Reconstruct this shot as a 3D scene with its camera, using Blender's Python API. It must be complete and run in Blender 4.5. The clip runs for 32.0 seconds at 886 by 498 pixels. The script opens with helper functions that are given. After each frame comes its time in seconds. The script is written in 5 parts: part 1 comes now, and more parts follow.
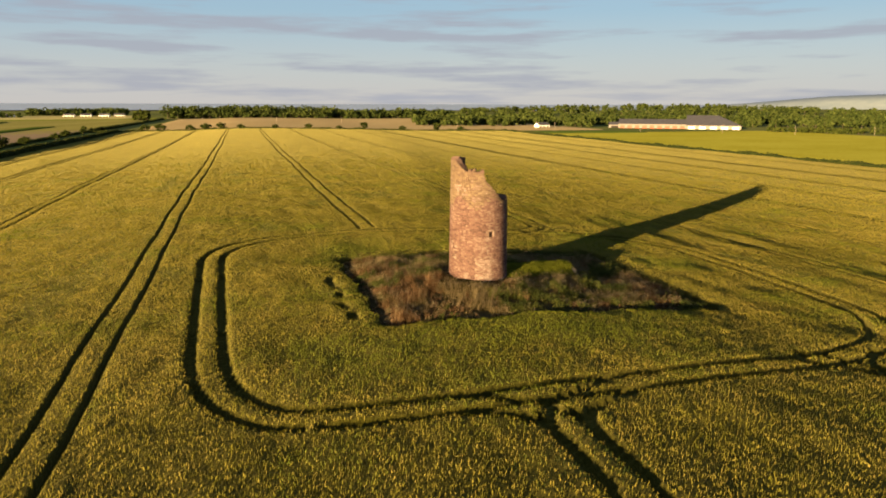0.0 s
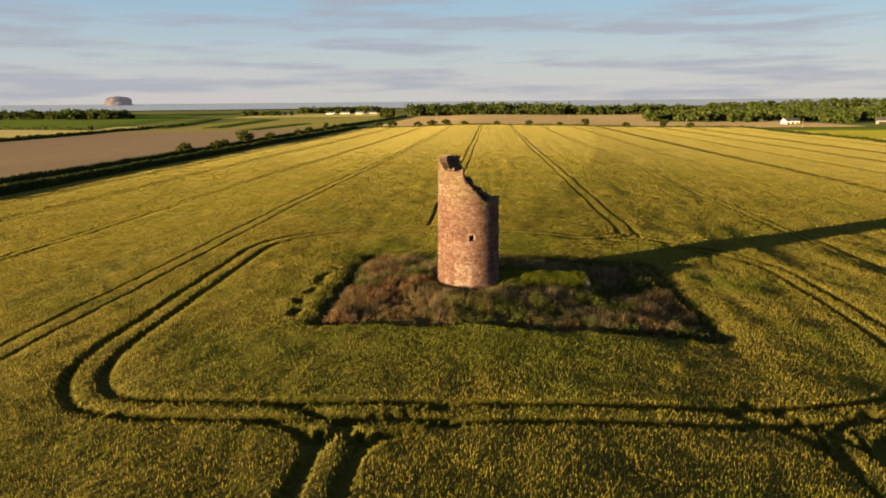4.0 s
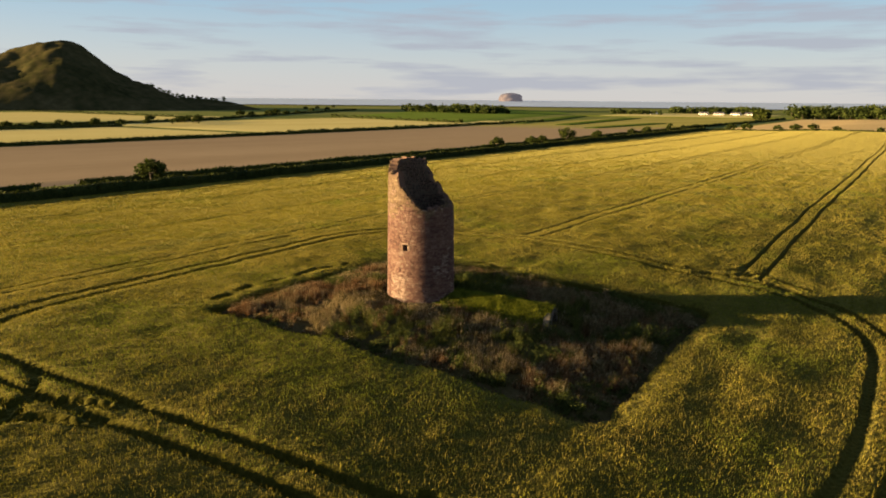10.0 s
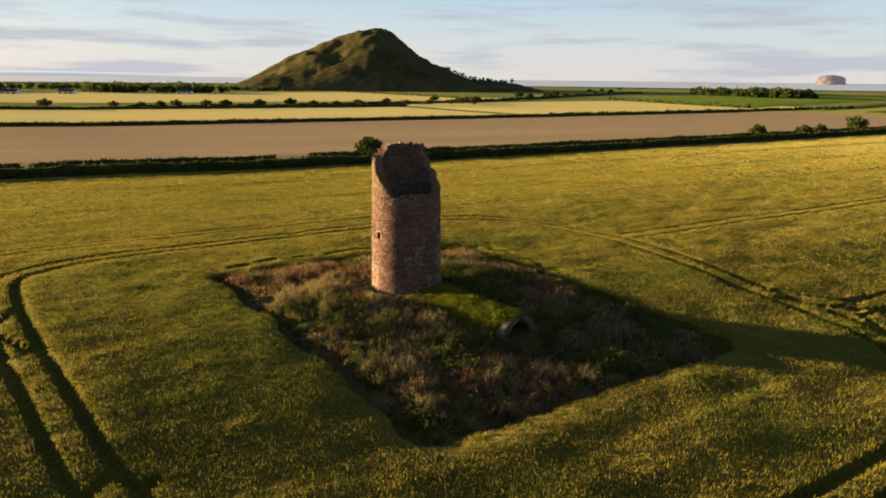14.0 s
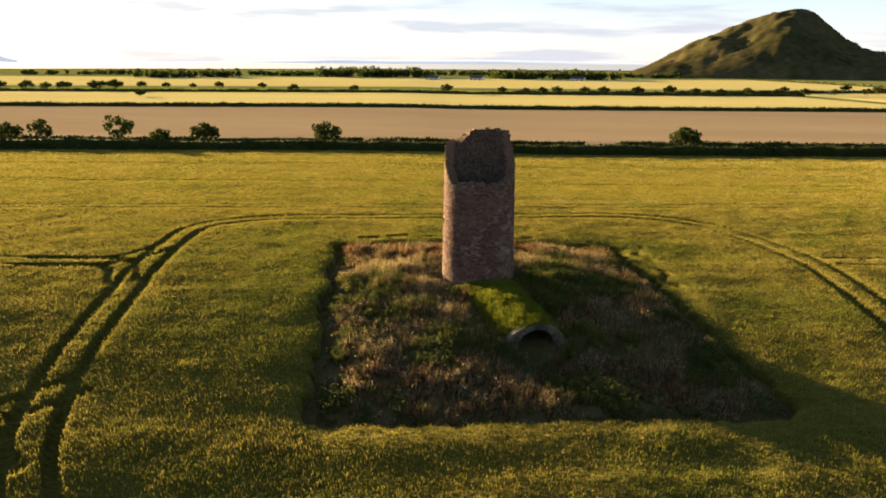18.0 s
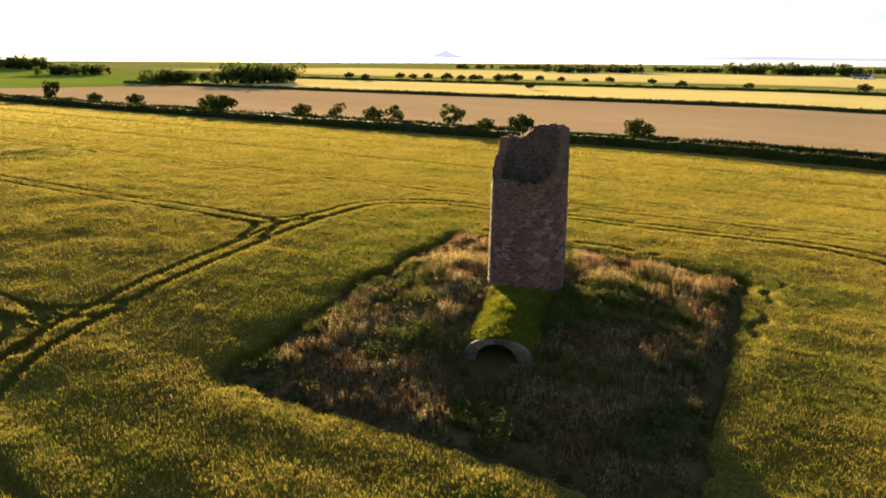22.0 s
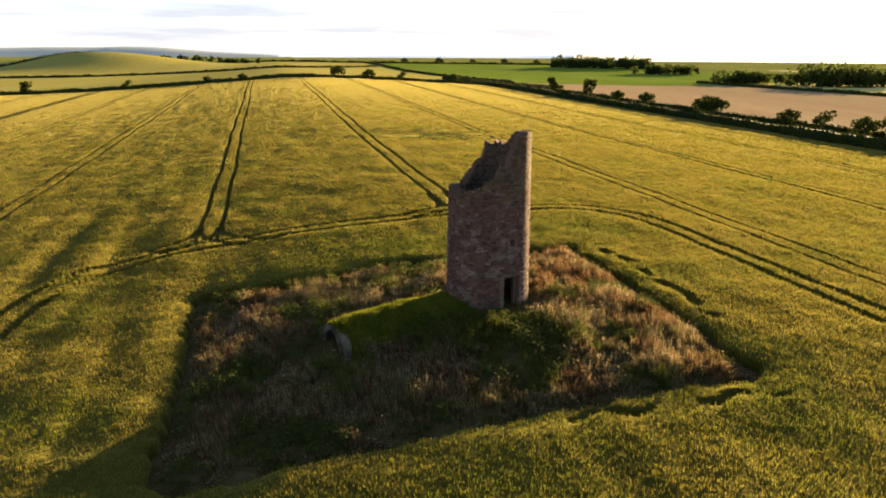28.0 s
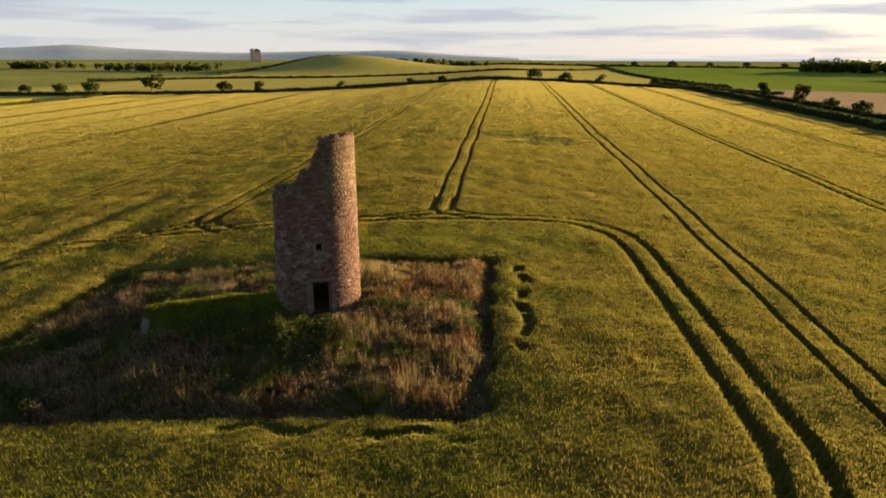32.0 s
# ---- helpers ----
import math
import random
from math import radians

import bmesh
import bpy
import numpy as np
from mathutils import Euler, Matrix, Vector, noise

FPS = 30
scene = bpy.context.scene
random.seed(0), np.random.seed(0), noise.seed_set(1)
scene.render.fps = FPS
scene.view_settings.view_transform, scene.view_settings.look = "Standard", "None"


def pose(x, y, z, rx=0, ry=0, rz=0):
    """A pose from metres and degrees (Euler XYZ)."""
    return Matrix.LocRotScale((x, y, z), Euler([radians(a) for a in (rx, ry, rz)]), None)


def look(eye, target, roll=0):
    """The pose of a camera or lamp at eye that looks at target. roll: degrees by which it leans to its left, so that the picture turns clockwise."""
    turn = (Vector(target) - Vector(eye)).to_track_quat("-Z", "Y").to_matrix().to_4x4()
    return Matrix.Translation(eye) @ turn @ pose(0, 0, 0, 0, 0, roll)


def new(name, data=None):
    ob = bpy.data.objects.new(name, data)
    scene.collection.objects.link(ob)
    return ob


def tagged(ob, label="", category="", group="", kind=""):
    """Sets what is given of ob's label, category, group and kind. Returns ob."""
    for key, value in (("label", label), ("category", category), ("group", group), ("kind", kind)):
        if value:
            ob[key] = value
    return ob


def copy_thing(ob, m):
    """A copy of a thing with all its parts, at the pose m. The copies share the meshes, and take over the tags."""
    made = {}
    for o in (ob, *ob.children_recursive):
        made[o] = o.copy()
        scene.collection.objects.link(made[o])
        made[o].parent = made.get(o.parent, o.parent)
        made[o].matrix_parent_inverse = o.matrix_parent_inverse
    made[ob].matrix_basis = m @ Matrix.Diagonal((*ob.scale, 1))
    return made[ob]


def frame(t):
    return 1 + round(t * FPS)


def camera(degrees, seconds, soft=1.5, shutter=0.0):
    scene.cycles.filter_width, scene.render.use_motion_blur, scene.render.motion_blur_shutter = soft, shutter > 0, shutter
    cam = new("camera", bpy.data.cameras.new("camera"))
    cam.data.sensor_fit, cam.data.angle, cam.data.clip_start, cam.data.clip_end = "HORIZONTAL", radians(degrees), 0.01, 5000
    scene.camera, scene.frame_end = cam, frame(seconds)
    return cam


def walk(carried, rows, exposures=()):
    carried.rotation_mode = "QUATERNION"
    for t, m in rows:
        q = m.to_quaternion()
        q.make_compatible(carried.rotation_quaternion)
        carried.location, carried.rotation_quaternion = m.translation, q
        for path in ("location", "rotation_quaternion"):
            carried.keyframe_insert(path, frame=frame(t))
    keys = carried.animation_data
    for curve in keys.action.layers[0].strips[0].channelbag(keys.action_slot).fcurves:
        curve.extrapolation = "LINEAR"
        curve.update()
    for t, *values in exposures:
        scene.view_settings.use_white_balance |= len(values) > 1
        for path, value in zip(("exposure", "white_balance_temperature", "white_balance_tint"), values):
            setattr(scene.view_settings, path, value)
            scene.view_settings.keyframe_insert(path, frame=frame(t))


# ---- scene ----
cam = camera(64.1, 32.0, soft=1.9)
PATH = [
    (0, (-2.875, -63.391, 15.891), (-2.885, -61.432, 15.489), 0.15),
    (0.5, (-0.046, -62.978, 15.866), (-0.149, -61.022, 15.463), -0.32),
    (1, (2.702, -62.497, 15.847), (2.503, -60.548, 15.444), -0.39),
    (1.5, (5.423, -61.882, 15.825), (5.136, -59.944, 15.422), -0.47),
    (2, (8.064, -61.093, 15.821), (7.694, -59.170, 15.416), -0.61),
    (2.5, (10.734, -60.235, 15.780), (10.284, -58.328, 15.375), -0.57),
    (3, (13.321, -59.210, 15.754), (12.796, -57.324, 15.348), -0.56),
    (3.5, (15.781, -58.026, 15.739), (15.187, -56.160, 15.331), -0.51),
    (5.5, (25.297, -52.475, 15.756), (24.385, -50.742, 15.346), -0.54),
    (6, (27.647, -50.957, 15.744), (26.645, -49.275, 15.335), -0.40),
    (6.5, (29.813, -49.234, 15.719), (28.728, -47.605, 15.310), -0.28),
    (7, (31.894, -47.298, 15.675), (30.735, -45.720, 15.267), -0.01),
    (7.5, (33.878, -45.313, 15.645), (32.649, -43.789, 15.235), 0.20),
    (8, (35.813, -43.222, 15.629), (34.521, -41.751, 15.220), 0.24),
    (8.5, (37.688, -41.033, 15.617), (36.337, -39.617, 15.208), 0.38),
    (9, (39.477, -38.792, 15.627), (38.071, -37.431, 15.216), 0.51),
    (9.5, (41.152, -36.438, 15.664), (39.696, -35.130, 15.253), 0.54),
    (10, (42.696, -34.022, 15.712), (41.205, -32.754, 15.298), 0.53),
    (10.5, (44.119, -31.575, 15.758), (42.600, -30.343, 15.337), 0.53),
    (11, (45.481, -29.088, 15.806), (43.902, -27.936, 15.379), 0.56),
    (11.5, (46.787, -26.489, 15.860), (45.126, -25.463, 15.425), 0.68),
    (12, (47.937, -23.864, 15.892), (46.218, -22.941, 15.450), 0.70),
    (12.5, (48.900, -21.230, 15.913), (47.138, -20.399, 15.462), 0.70),
    (13, (49.718, -18.554, 15.944), (47.921, -17.805, 15.486), 0.69),
    (13.5, (50.403, -15.826, 15.962), (48.588, -15.125, 15.498), 0.68),
    (14, (50.937, -13.046, 15.969), (49.081, -12.464, 15.501), 0.63),
    (14.5, (51.334, -10.196, 15.940), (49.438, -9.767, 15.470), 0.67),
    (16.5, (51.464, 1.142, 15.779), (49.527, 1.066, 15.284), 0.33),
    (17, (51.231, 4.006, 15.811), (49.309, 3.772, 15.313), 0.37),
    (17.5, (50.761, 6.848, 15.838), (48.861, 6.483, 15.334), 0.33),
    (18, (50.043, 9.693, 15.862), (48.165, 9.228, 15.353), 0.30),
    (18.5, (49.092, 12.481, 15.863), (47.262, 11.858, 15.350), 0.31),
    (19, (47.941, 15.165, 15.857), (46.161, 14.413, 15.342), 0.24),
    (19.5, (46.592, 17.795, 15.857), (44.863, 16.932, 15.339), 0.20),
    (20, (45.010, 20.379, 15.817), (43.314, 19.456, 15.298), 0.15),
    (20.5, (43.273, 22.836, 15.748), (41.626, 21.827, 15.228), 0.14),
    (21, (41.301, 25.208, 15.667), (39.756, 24.049, 15.145), 0.15),
    (21.5, (39.205, 27.542, 15.618), (37.760, 26.262, 15.095), 0.29),
    (22, (36.967, 29.775, 15.575), (35.623, 28.390, 15.050), 0.41),
    (22.5, (34.500, 31.891, 15.553), (33.263, 30.411, 15.027), 0.43),
    (23, (31.893, 33.960, 15.536), (30.747, 32.409, 15.008), 0.34),
    (23.5, (29.202, 35.839, 15.561), (28.141, 34.228, 15.032), 0.40),
    (24, (26.507, 37.577, 15.590), (25.571, 35.890, 15.061), 0.39),
    (24.5, (23.710, 39.135, 15.645), (22.915, 37.378, 15.114), 0.48),
    (25, (20.826, 40.521, 15.696), (20.165, 38.709, 15.165), 0.54),
    (25.5, (17.789, 41.720, 15.738), (17.257, 39.866, 15.205), 0.52),
    (26, (14.638, 42.700, 15.763), (14.231, 40.816, 15.230), 0.50),
    (26.5, (11.404, 43.425, 15.759), (11.125, 41.518, 15.227), 0.56),
    (28.5, (-2.125, 43.864, 15.707), (-1.953, 41.943, 15.175), 0.16),
    (29, (-5.457, 43.537, 15.730), (-5.191, 41.627, 15.199), 0.16),
    (29.5, (-8.746, 42.836, 15.737), (-8.382, 40.942, 15.207), 0.08),
    (30, (-11.934, 41.932, 15.709), (-11.471, 40.060, 15.180), 0.09),
    (30.5, (-14.879, 40.932, 15.687), (-14.325, 39.085, 15.159), -0.01),
    (31, (-17.883, 39.780, 15.660), (-17.243, 37.960, 15.132), 0.01),
    (31.5, (-20.654, 38.566, 15.672), (-19.965, 36.764, 15.145), 0.10),
    (32, (-22.928, 37.481, 15.669), (-22.236, 35.680, 15.143), 0.19),
]
EXPOSURES = [(0, 2.4), (9, 2.52), (14, 2.75), (19, 3.32), (24, 3.5), (28, 3.33), (29, 3.24), (30, 3.06), (31, 2.9), (32, 2.8)]
walk(cam, [(t, look(eye, goal, lean)) for t, eye, goal, lean in PATH], EXPOSURES)


# world, sun and exposure ----------------------------------------------------
SUN_AZ, SUN_EL = -123.0, 6.2          # degrees, anticlockwise from +x
VEIL = 0.8


def make_world():
    w = bpy.data.worlds.new("world")
    scene.world = w
    w.use_nodes = True
    nt = w.node_tree
    nt.nodes.clear()
    out = nt.nodes.new("ShaderNodeOutputWorld")
    bg = nt.nodes.new("ShaderNodeBackground")
    sky = nt.nodes.new("ShaderNodeTexSky")
    sky.sky_type = "NISHITA"
    sky.sun_disc = False
    sky.sun_elevation = radians(SUN_EL)
    sky.sun_rotation = radians(90 - SUN_AZ)
    sky.altitude = 60
    sky.air_density, sky.dust_density, sky.ozone_density = 1.0, 1.6, 2.0
    bg.inputs[1].default_value = 0.037
    # a thin bright veil over the sky, and streaks of evening cloud in it
    tc = nt.nodes.new("ShaderNodeTexCoord")
    sep = nt.nodes.new("ShaderNodeSeparateXYZ")
    nt.links.new(tc.outputs["Generated"], sep.inputs[0])
    veil = nt.nodes.new("ShaderNodeValToRGB")
    stops = ((0.0, (3.6, 3.45, 3.35)), (0.05, (2.95, 3.2, 3.4)), (0.12, (1.9, 2.75, 3.5)), (0.3, (1.3, 2.1, 3.1)), (0.6, (0.9, 1.35, 2.3)))
    els = veil.color_ramp.elements
    while len(els) < len(stops):
        els.new(0.5)
    for e, (p, c) in zip(els, stops):
        e.position, e.color = p, (*[k * 0.1 for k in c], 1)
    nt.links.new(sep.outputs[2], veil.inputs[0])
    lift = nt.nodes.new("ShaderNodeMixRGB")
    lift.blend_type = "MULTIPLY"
    lift.inputs[0].default_value = 1.0
    lift.inputs[2].default_value = (10, 10, 10, 1)
    nt.links.new(veil.outputs[0], lift.inputs[1])
    blend = nt.nodes.new("ShaderNodeMixRGB")
    blend.inputs[0].default_value = VEIL
    nt.links.new(sky.outputs[0], blend.inputs[1])
    nt.links.new(lift.outputs[0], blend.inputs[2])
    mp = nt.nodes.new("ShaderNodeMapping")
    mp.inputs["Scale"].default_value = (2.0, 2.0, 24.0)
    mp.inputs["Location"].default_value = (3.1, 0.4, 0.2)
    nt.links.new(tc.outputs["Generated"], mp.inputs[0])
    nz = nt.nodes.new("ShaderNodeTexNoise")
    nz.inputs["Scale"].default_value, nz.inputs["Detail"].default_value = 2.0, 8.0
    nz.inputs["Roughness"].default_value = 0.55
    nt.links.new(mp.outputs[0], nz.inputs[0])
    ramp = nt.nodes.new("ShaderNodeValToRGB")
    ramp.color_ramp.elements[0].position, ramp.color_ramp.elements[1].position = 0.49, 0.62
    ramp.color_ramp.elements[0].color, ramp.color_ramp.elements[1].color = (0, 0, 0, 1), (0.75, 0.75, 0.75, 1)
    nt.links.new(nz.outputs[0], ramp.inputs[0])
    mix = nt.nodes.new("ShaderNodeMixRGB")
    mix.inputs[2].default_value = (2.0, 2.1, 2.45, 1)
    nt.links.new(ramp.outputs[0], mix.inputs[0])
    nt.links.new(blend.outputs[0], mix.inputs[1])
    nt.links.new(mix.outputs[0], bg.inputs[0])
    nt.links.new(bg.outputs[0], out.inputs[0])


make_world()
sun_data = bpy.data.lights.new("sun", "SUN")
sun_data.energy, sun_data.angle, sun_data.color = 5.0, radians(0.6), (1.0, 0.71, 0.36)
sun_dir = Vector((math.cos(radians(SUN_AZ)) * math.cos(radians(SUN_EL)), math.sin(radians(SUN_AZ)) * math.cos(radians(SUN_EL)), math.sin(radians(SUN_EL))))
new("sun", sun_data).matrix_world = look(sun_dir * 300, (0, 0, 0))

# materials --------------------------------------------------------------------


def material(name, stops, scale=4.0, fine=40.0, rough=0.9, bump=0.3, stretch=(1, 1, 1), spec=0.2, island=0.0, translucent=0.0, turn=0.0, relief=0.05, sheen=0.0, tint=(1.0, 0.82, 0.2)):
    """Colour from two scales of noise through stops (dark to light), fine relief, gloss."""
    m = bpy.data.materials.new(name)
    m.use_nodes = True
    nt = m.node_tree
    bsdf = nt.nodes["Principled BSDF"]
    bsdf.inputs["Roughness"].default_value = rough
    bsdf.inputs["Specular IOR Level"].default_value = spec
    if sheen:
        bsdf.inputs["Sheen Weight"].default_value = sheen
        bsdf.inputs["Sheen Roughness"].default_value = 0.5
        bsdf.inputs["Sheen Tint"].default_value = (*tint, 1)
    tc = nt.nodes.new("ShaderNodeTexCoord")
    mp = nt.nodes.new("ShaderNodeMapping")
    mp.inputs["Scale"].default_value = stretch
    mp.inputs["Rotation"].default_value = (0, 0, turn)
    nt.links.new(tc.outputs["Object"], mp.inputs[0])
    a = nt.nodes.new("ShaderNodeTexNoise")
    a.inputs["Scale"].default_value, a.inputs["Detail"].default_value, a.inputs["Roughness"].default_value = scale, 5, 0.6
    b = nt.nodes.new("ShaderNodeTexNoise")
    b.inputs["Scale"].default_value, b.inputs["Detail"].default_value = fine, 3
    nt.links.new(mp.outputs[0], a.inputs[0])
    nt.links.new(mp.outputs[0], b.inputs[0])
    mx = nt.nodes.new("ShaderNodeMath")
    mx.operation = "MULTIPLY_ADD"
    mx.inputs[1].default_value = 0.45
    half = nt.nodes.new("ShaderNodeMath")
    half.operation = "MULTIPLY"
    half.inputs[1].default_value = 0.55
    nt.links.new(a.outputs[0], half.inputs[0])
    nt.links.new(b.outputs[0], mx.inputs[0])
    nt.links.new(half.outputs[0], mx.inputs[2])
    src = mx
    if island:
        geo = nt.nodes.new("ShaderNodeNewGeometry")
        info = nt.nodes.new("ShaderNodeObjectInfo")
        add = nt.nodes.new("ShaderNodeMath")
        add.operation = "ADD"
        nt.links.new(geo.outputs["Random Per Island"], add.inputs[0])
        nt.links.new(info.outputs["Random"], add.inputs[1])
        fr = nt.nodes.new("ShaderNodeMath")
        fr.operation = "FRACT"
        nt.links.new(add.outputs[0], fr.inputs[0])
        jit = nt.nodes.new("ShaderNodeMath")
        jit.operation = "MULTIPLY_ADD"
        jit.inputs[1].default_value = island
        off = nt.nodes.new("ShaderNodeMath")
        off.operation = "SUBTRACT"
        off.inputs[1].default_value = island / 2
        nt.links.new(fr.outputs[0], jit.inputs[0])
        nt.links.new(mx.outputs[0], off.inputs[0])
        nt.links.new(off.outputs[0], jit.inputs[2])
        src = jit
    ramp = nt.nodes.new("ShaderNodeValToRGB")
    n = len(stops)
    els = ramp.color_ramp.elements
    while len(els) < n:
        els.new(0.5)
    for i, c in enumerate(stops):
        els[i].position = 0.3 + 0.4 * i / max(1, n - 1)
        els[i].color = (*c, 1)
    nt.links.new(src.outputs[0], ramp.inputs[0])
    nt.links.new(ramp.outputs[0], bsdf.inputs["Base Color"])
    if bump:
        bp = nt.nodes.new("ShaderNodeBump")
        bp.inputs["Strength"].default_value, bp.inputs["Distance"].default_value = bump, relief
        nt.links.new(b.outputs[0], bp.inputs["Height"])
        nt.links.new(bp.outputs[0], bsdf.inputs["Normal"])
    if translucent:
        out = nt.nodes["Material Output"]
        tr = nt.nodes.new("ShaderNodeBsdfTranslucent")
        nt.links.new(ramp.outputs[0], tr.inputs[0])
        if bump:
            nt.links.new(bp.outputs[0], tr.inputs[1])
        ms = nt.nodes.new("ShaderNodeMixShader")
        ms.inputs[0].default_value = translucent
        nt.links.new(bsdf.outputs[0], ms.inputs[1])
        nt.links.new(tr.outputs[0], ms.inputs[2])
        nt.links.new(ms.outputs[0], out.inputs[0])
    return m


TURN = math.atan2(0.277, 0.961)
M = {}
M["barley"] = material("barley", [(0.072, 0.071, 0.008), (0.137, 0.12, 0.016), (0.212, 0.163, 0.033)], 0.12, 1.6, 0.9, 0, (1, 1, 1), spec=0.0, island=0.3, translucent=0.33)
# Green lower leaves, darkened further to put the shade between stalks into their colour.
M["barley_leaf_shade"] = material("barley_leaf_shade", [(0.014, 0.015, 0.002), (0.03, 0.028, 0.004), (0.054, 0.044, 0.008)], 0.14, 5.5, 0.95, 0.6, (1, 0.6, 1), spec=0.0, turn=-TURN, relief=0.18, sheen=0.14, tint=(1.0, 0.86, 0.25))
M["green_ear"] = material("green_ear", [(0.056, 0.07, 0.007), (0.1, 0.11, 0.011), (0.155, 0.15, 0.022)], 0.12, 1.6, 0.9, 0, (1, 1, 1), spec=0.0, island=0.3, translucent=0.33)
M["wet_ear"] = material("wet_ear", [(0.016, 0.024, 0.004), (0.034, 0.045, 0.007), (0.06, 0.07, 0.013)], 0.3, 1.6, 0.9, 0, spec=0.0, island=0.3, translucent=0.2)
M["far_ground"] = material("far_ground", [(0.07, 0.09, 0.024), (0.12, 0.13, 0.036), (0.2, 0.18, 0.06)], 0.004, 0.03, 1.0, 0, spec=0.0)
M["stubble"] = material("stubble", [(0.172, 0.126, 0.074), (0.208, 0.153, 0.09), (0.244, 0.182, 0.109)], 0.02, 0.6, 1.0, 0.3, (1, 0.12, 1), turn=-TURN, spec=0.0)
M["pale_crop"] = material("pale_crop", [(0.33, 0.27, 0.09), (0.40, 0.33, 0.115), (0.46, 0.385, 0.15)], 0.02, 0.6, 1.0, 0.3, (1, 0.12, 1), turn=-TURN, spec=0.0)
M["pasture"] = material("pasture", [(0.068, 0.098, 0.014), (0.1, 0.138, 0.021), (0.135, 0.17, 0.034)], 0.02, 0.7, 1.0, 0.3, spec=0.0)
M["pale_green"] = material("pale_green", [(0.17, 0.15, 0.035), (0.22, 0.195, 0.05), (0.27, 0.235, 0.07)], 0.02, 0.6, 1.0, 0.3, (1, 0.12, 1), turn=-TURN, spec=0.0)
M["dark_crop"] = material("dark_crop", [(0.035, 0.055, 0.008), (0.055, 0.08, 0.012), (0.08, 0.1, 0.02)], 0.02, 0.7, 1.0, 0.3, spec=0.0)
M["tan_crop"] = material("tan_crop", [(0.36, 0.25, 0.1), (0.44, 0.31, 0.13), (0.5, 0.36, 0.16)], 0.02, 0.6, 1.0, 0.3, (1, 0.12, 1), turn=-TURN, spec=0.0)
M["green_crop"] = material("green_crop", [(0.10, 0.125, 0.014), (0.16, 0.175, 0.022), (0.2, 0.21, 0.035)], 0.02, 0.7, 1.0, 0.3, spec=0.0)
M["leaf"] = material("leaf", [(0.016, 0.023, 0.004), (0.033, 0.043, 0.007), (0.06, 0.066, 0.013)], 0.25, 3.0, 0.9, 0, spec=0.05, island=0.3, translucent=0.22)
M["hedge_leaf"] = material("hedge_leaf", [(0.012, 0.018, 0.004), (0.025, 0.032, 0.007), (0.05, 0.055, 0.012)], 0.25, 3.0, 0.9, 0, spec=0.05, island=0.3, translucent=0.2)
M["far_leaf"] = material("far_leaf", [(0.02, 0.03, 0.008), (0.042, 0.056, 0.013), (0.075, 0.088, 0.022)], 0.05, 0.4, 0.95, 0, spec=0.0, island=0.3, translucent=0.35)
M["bark"] = material("bark", [(0.04, 0.03, 0.02), (0.1, 0.075, 0.05)], 3.0, 30.0, 0.9, 0.4)
M["stone"] = material("stone", [(0.06, 0.032, 0.025), (0.094, 0.05, 0.038), (0.122, 0.07, 0.052), (0.175, 0.115, 0.087)], 0.5, 12.0, 0.95, 0.5, spec=0.1, island=0.3)
M["upper_stone"] = material("upper_stone", [(0.06, 0.04, 0.024), (0.095, 0.063, 0.037), (0.125, 0.086, 0.05), (0.175, 0.13, 0.078)], 0.7, 12.0, 0.95, 0.5, spec=0.1, island=0.26)
M["pale_stone"] = material("pale_stone", [(0.12, 0.08, 0.062), (0.17, 0.12, 0.092), (0.24, 0.18, 0.14)], 0.9, 12.0, 0.95, 0.4, spec=0.05, island=0.25)
# Inner face stones: a darker copy of the wall stone that paints in interior shade.
M["inner_stone"] = material("inner_stone", [(0.022, 0.017, 0.012), (0.04, 0.031, 0.022), (0.062, 0.05, 0.035), (0.1, 0.085, 0.06)], 0.8, 12.0, 0.95, 0.5, spec=0.05, island=0.26)
M["mortar"] = material("mortar", [(0.085, 0.05, 0.037), (0.14, 0.09, 0.066)], 1.2, 20.0, 0.97, 0.5, spec=0.05)
M["vault_stone"] = material("vault_stone", [(0.03, 0.026, 0.017), (0.065, 0.056, 0.04), (0.12, 0.1, 0.075)], 1.2, 14.0, 0.95, 0.5, spec=0.05, island=0.3)
M["weed"] = material("weed", [(0.032, 0.028, 0.008), (0.07, 0.054, 0.018), (0.14, 0.104, 0.044), (0.28, 0.215, 0.115)], 0.45, 6.0, 0.9, 0, spec=0.0, island=0.5, translucent=0.5)
M["seed_head"] = material("seed_head", [(0.09, 0.068, 0.031), (0.18, 0.142, 0.074), (0.31, 0.255, 0.15)], 0.6, 6.0, 0.9, 0, spec=0.0, island=0.5, translucent=0.5)
M["russet"] = material("russet", [(0.028, 0.016, 0.007), (0.07, 0.036, 0.014), (0.13, 0.072, 0.03), (0.22, 0.14, 0.07)], 0.45, 6.0, 0.9, 0, spec=0.0, island=0.5, translucent=0.4)
M["olive"] = material("olive", [(0.03, 0.036, 0.007), (0.065, 0.07, 0.013), (0.12, 0.115, 0.03)], 0.45, 6.0, 0.9, 0, spec=0.0, island=0.4, translucent=0.4)
M["green_weed"] = material("green_weed", [(0.02, 0.027, 0.006), (0.04, 0.05, 0.011), (0.075, 0.08, 0.02)], 0.45, 6.0, 0.9, 0, spec=0.03, island=0.3, translucent=0.35)
M["turf"] = material("turf", [(0.05, 0.06, 0.006), (0.1, 0.112, 0.011), (0.16, 0.16, 0.022)], 0.7, 9.0, 0.9, 0.5, spec=0.0, island=0.25, translucent=0.45)
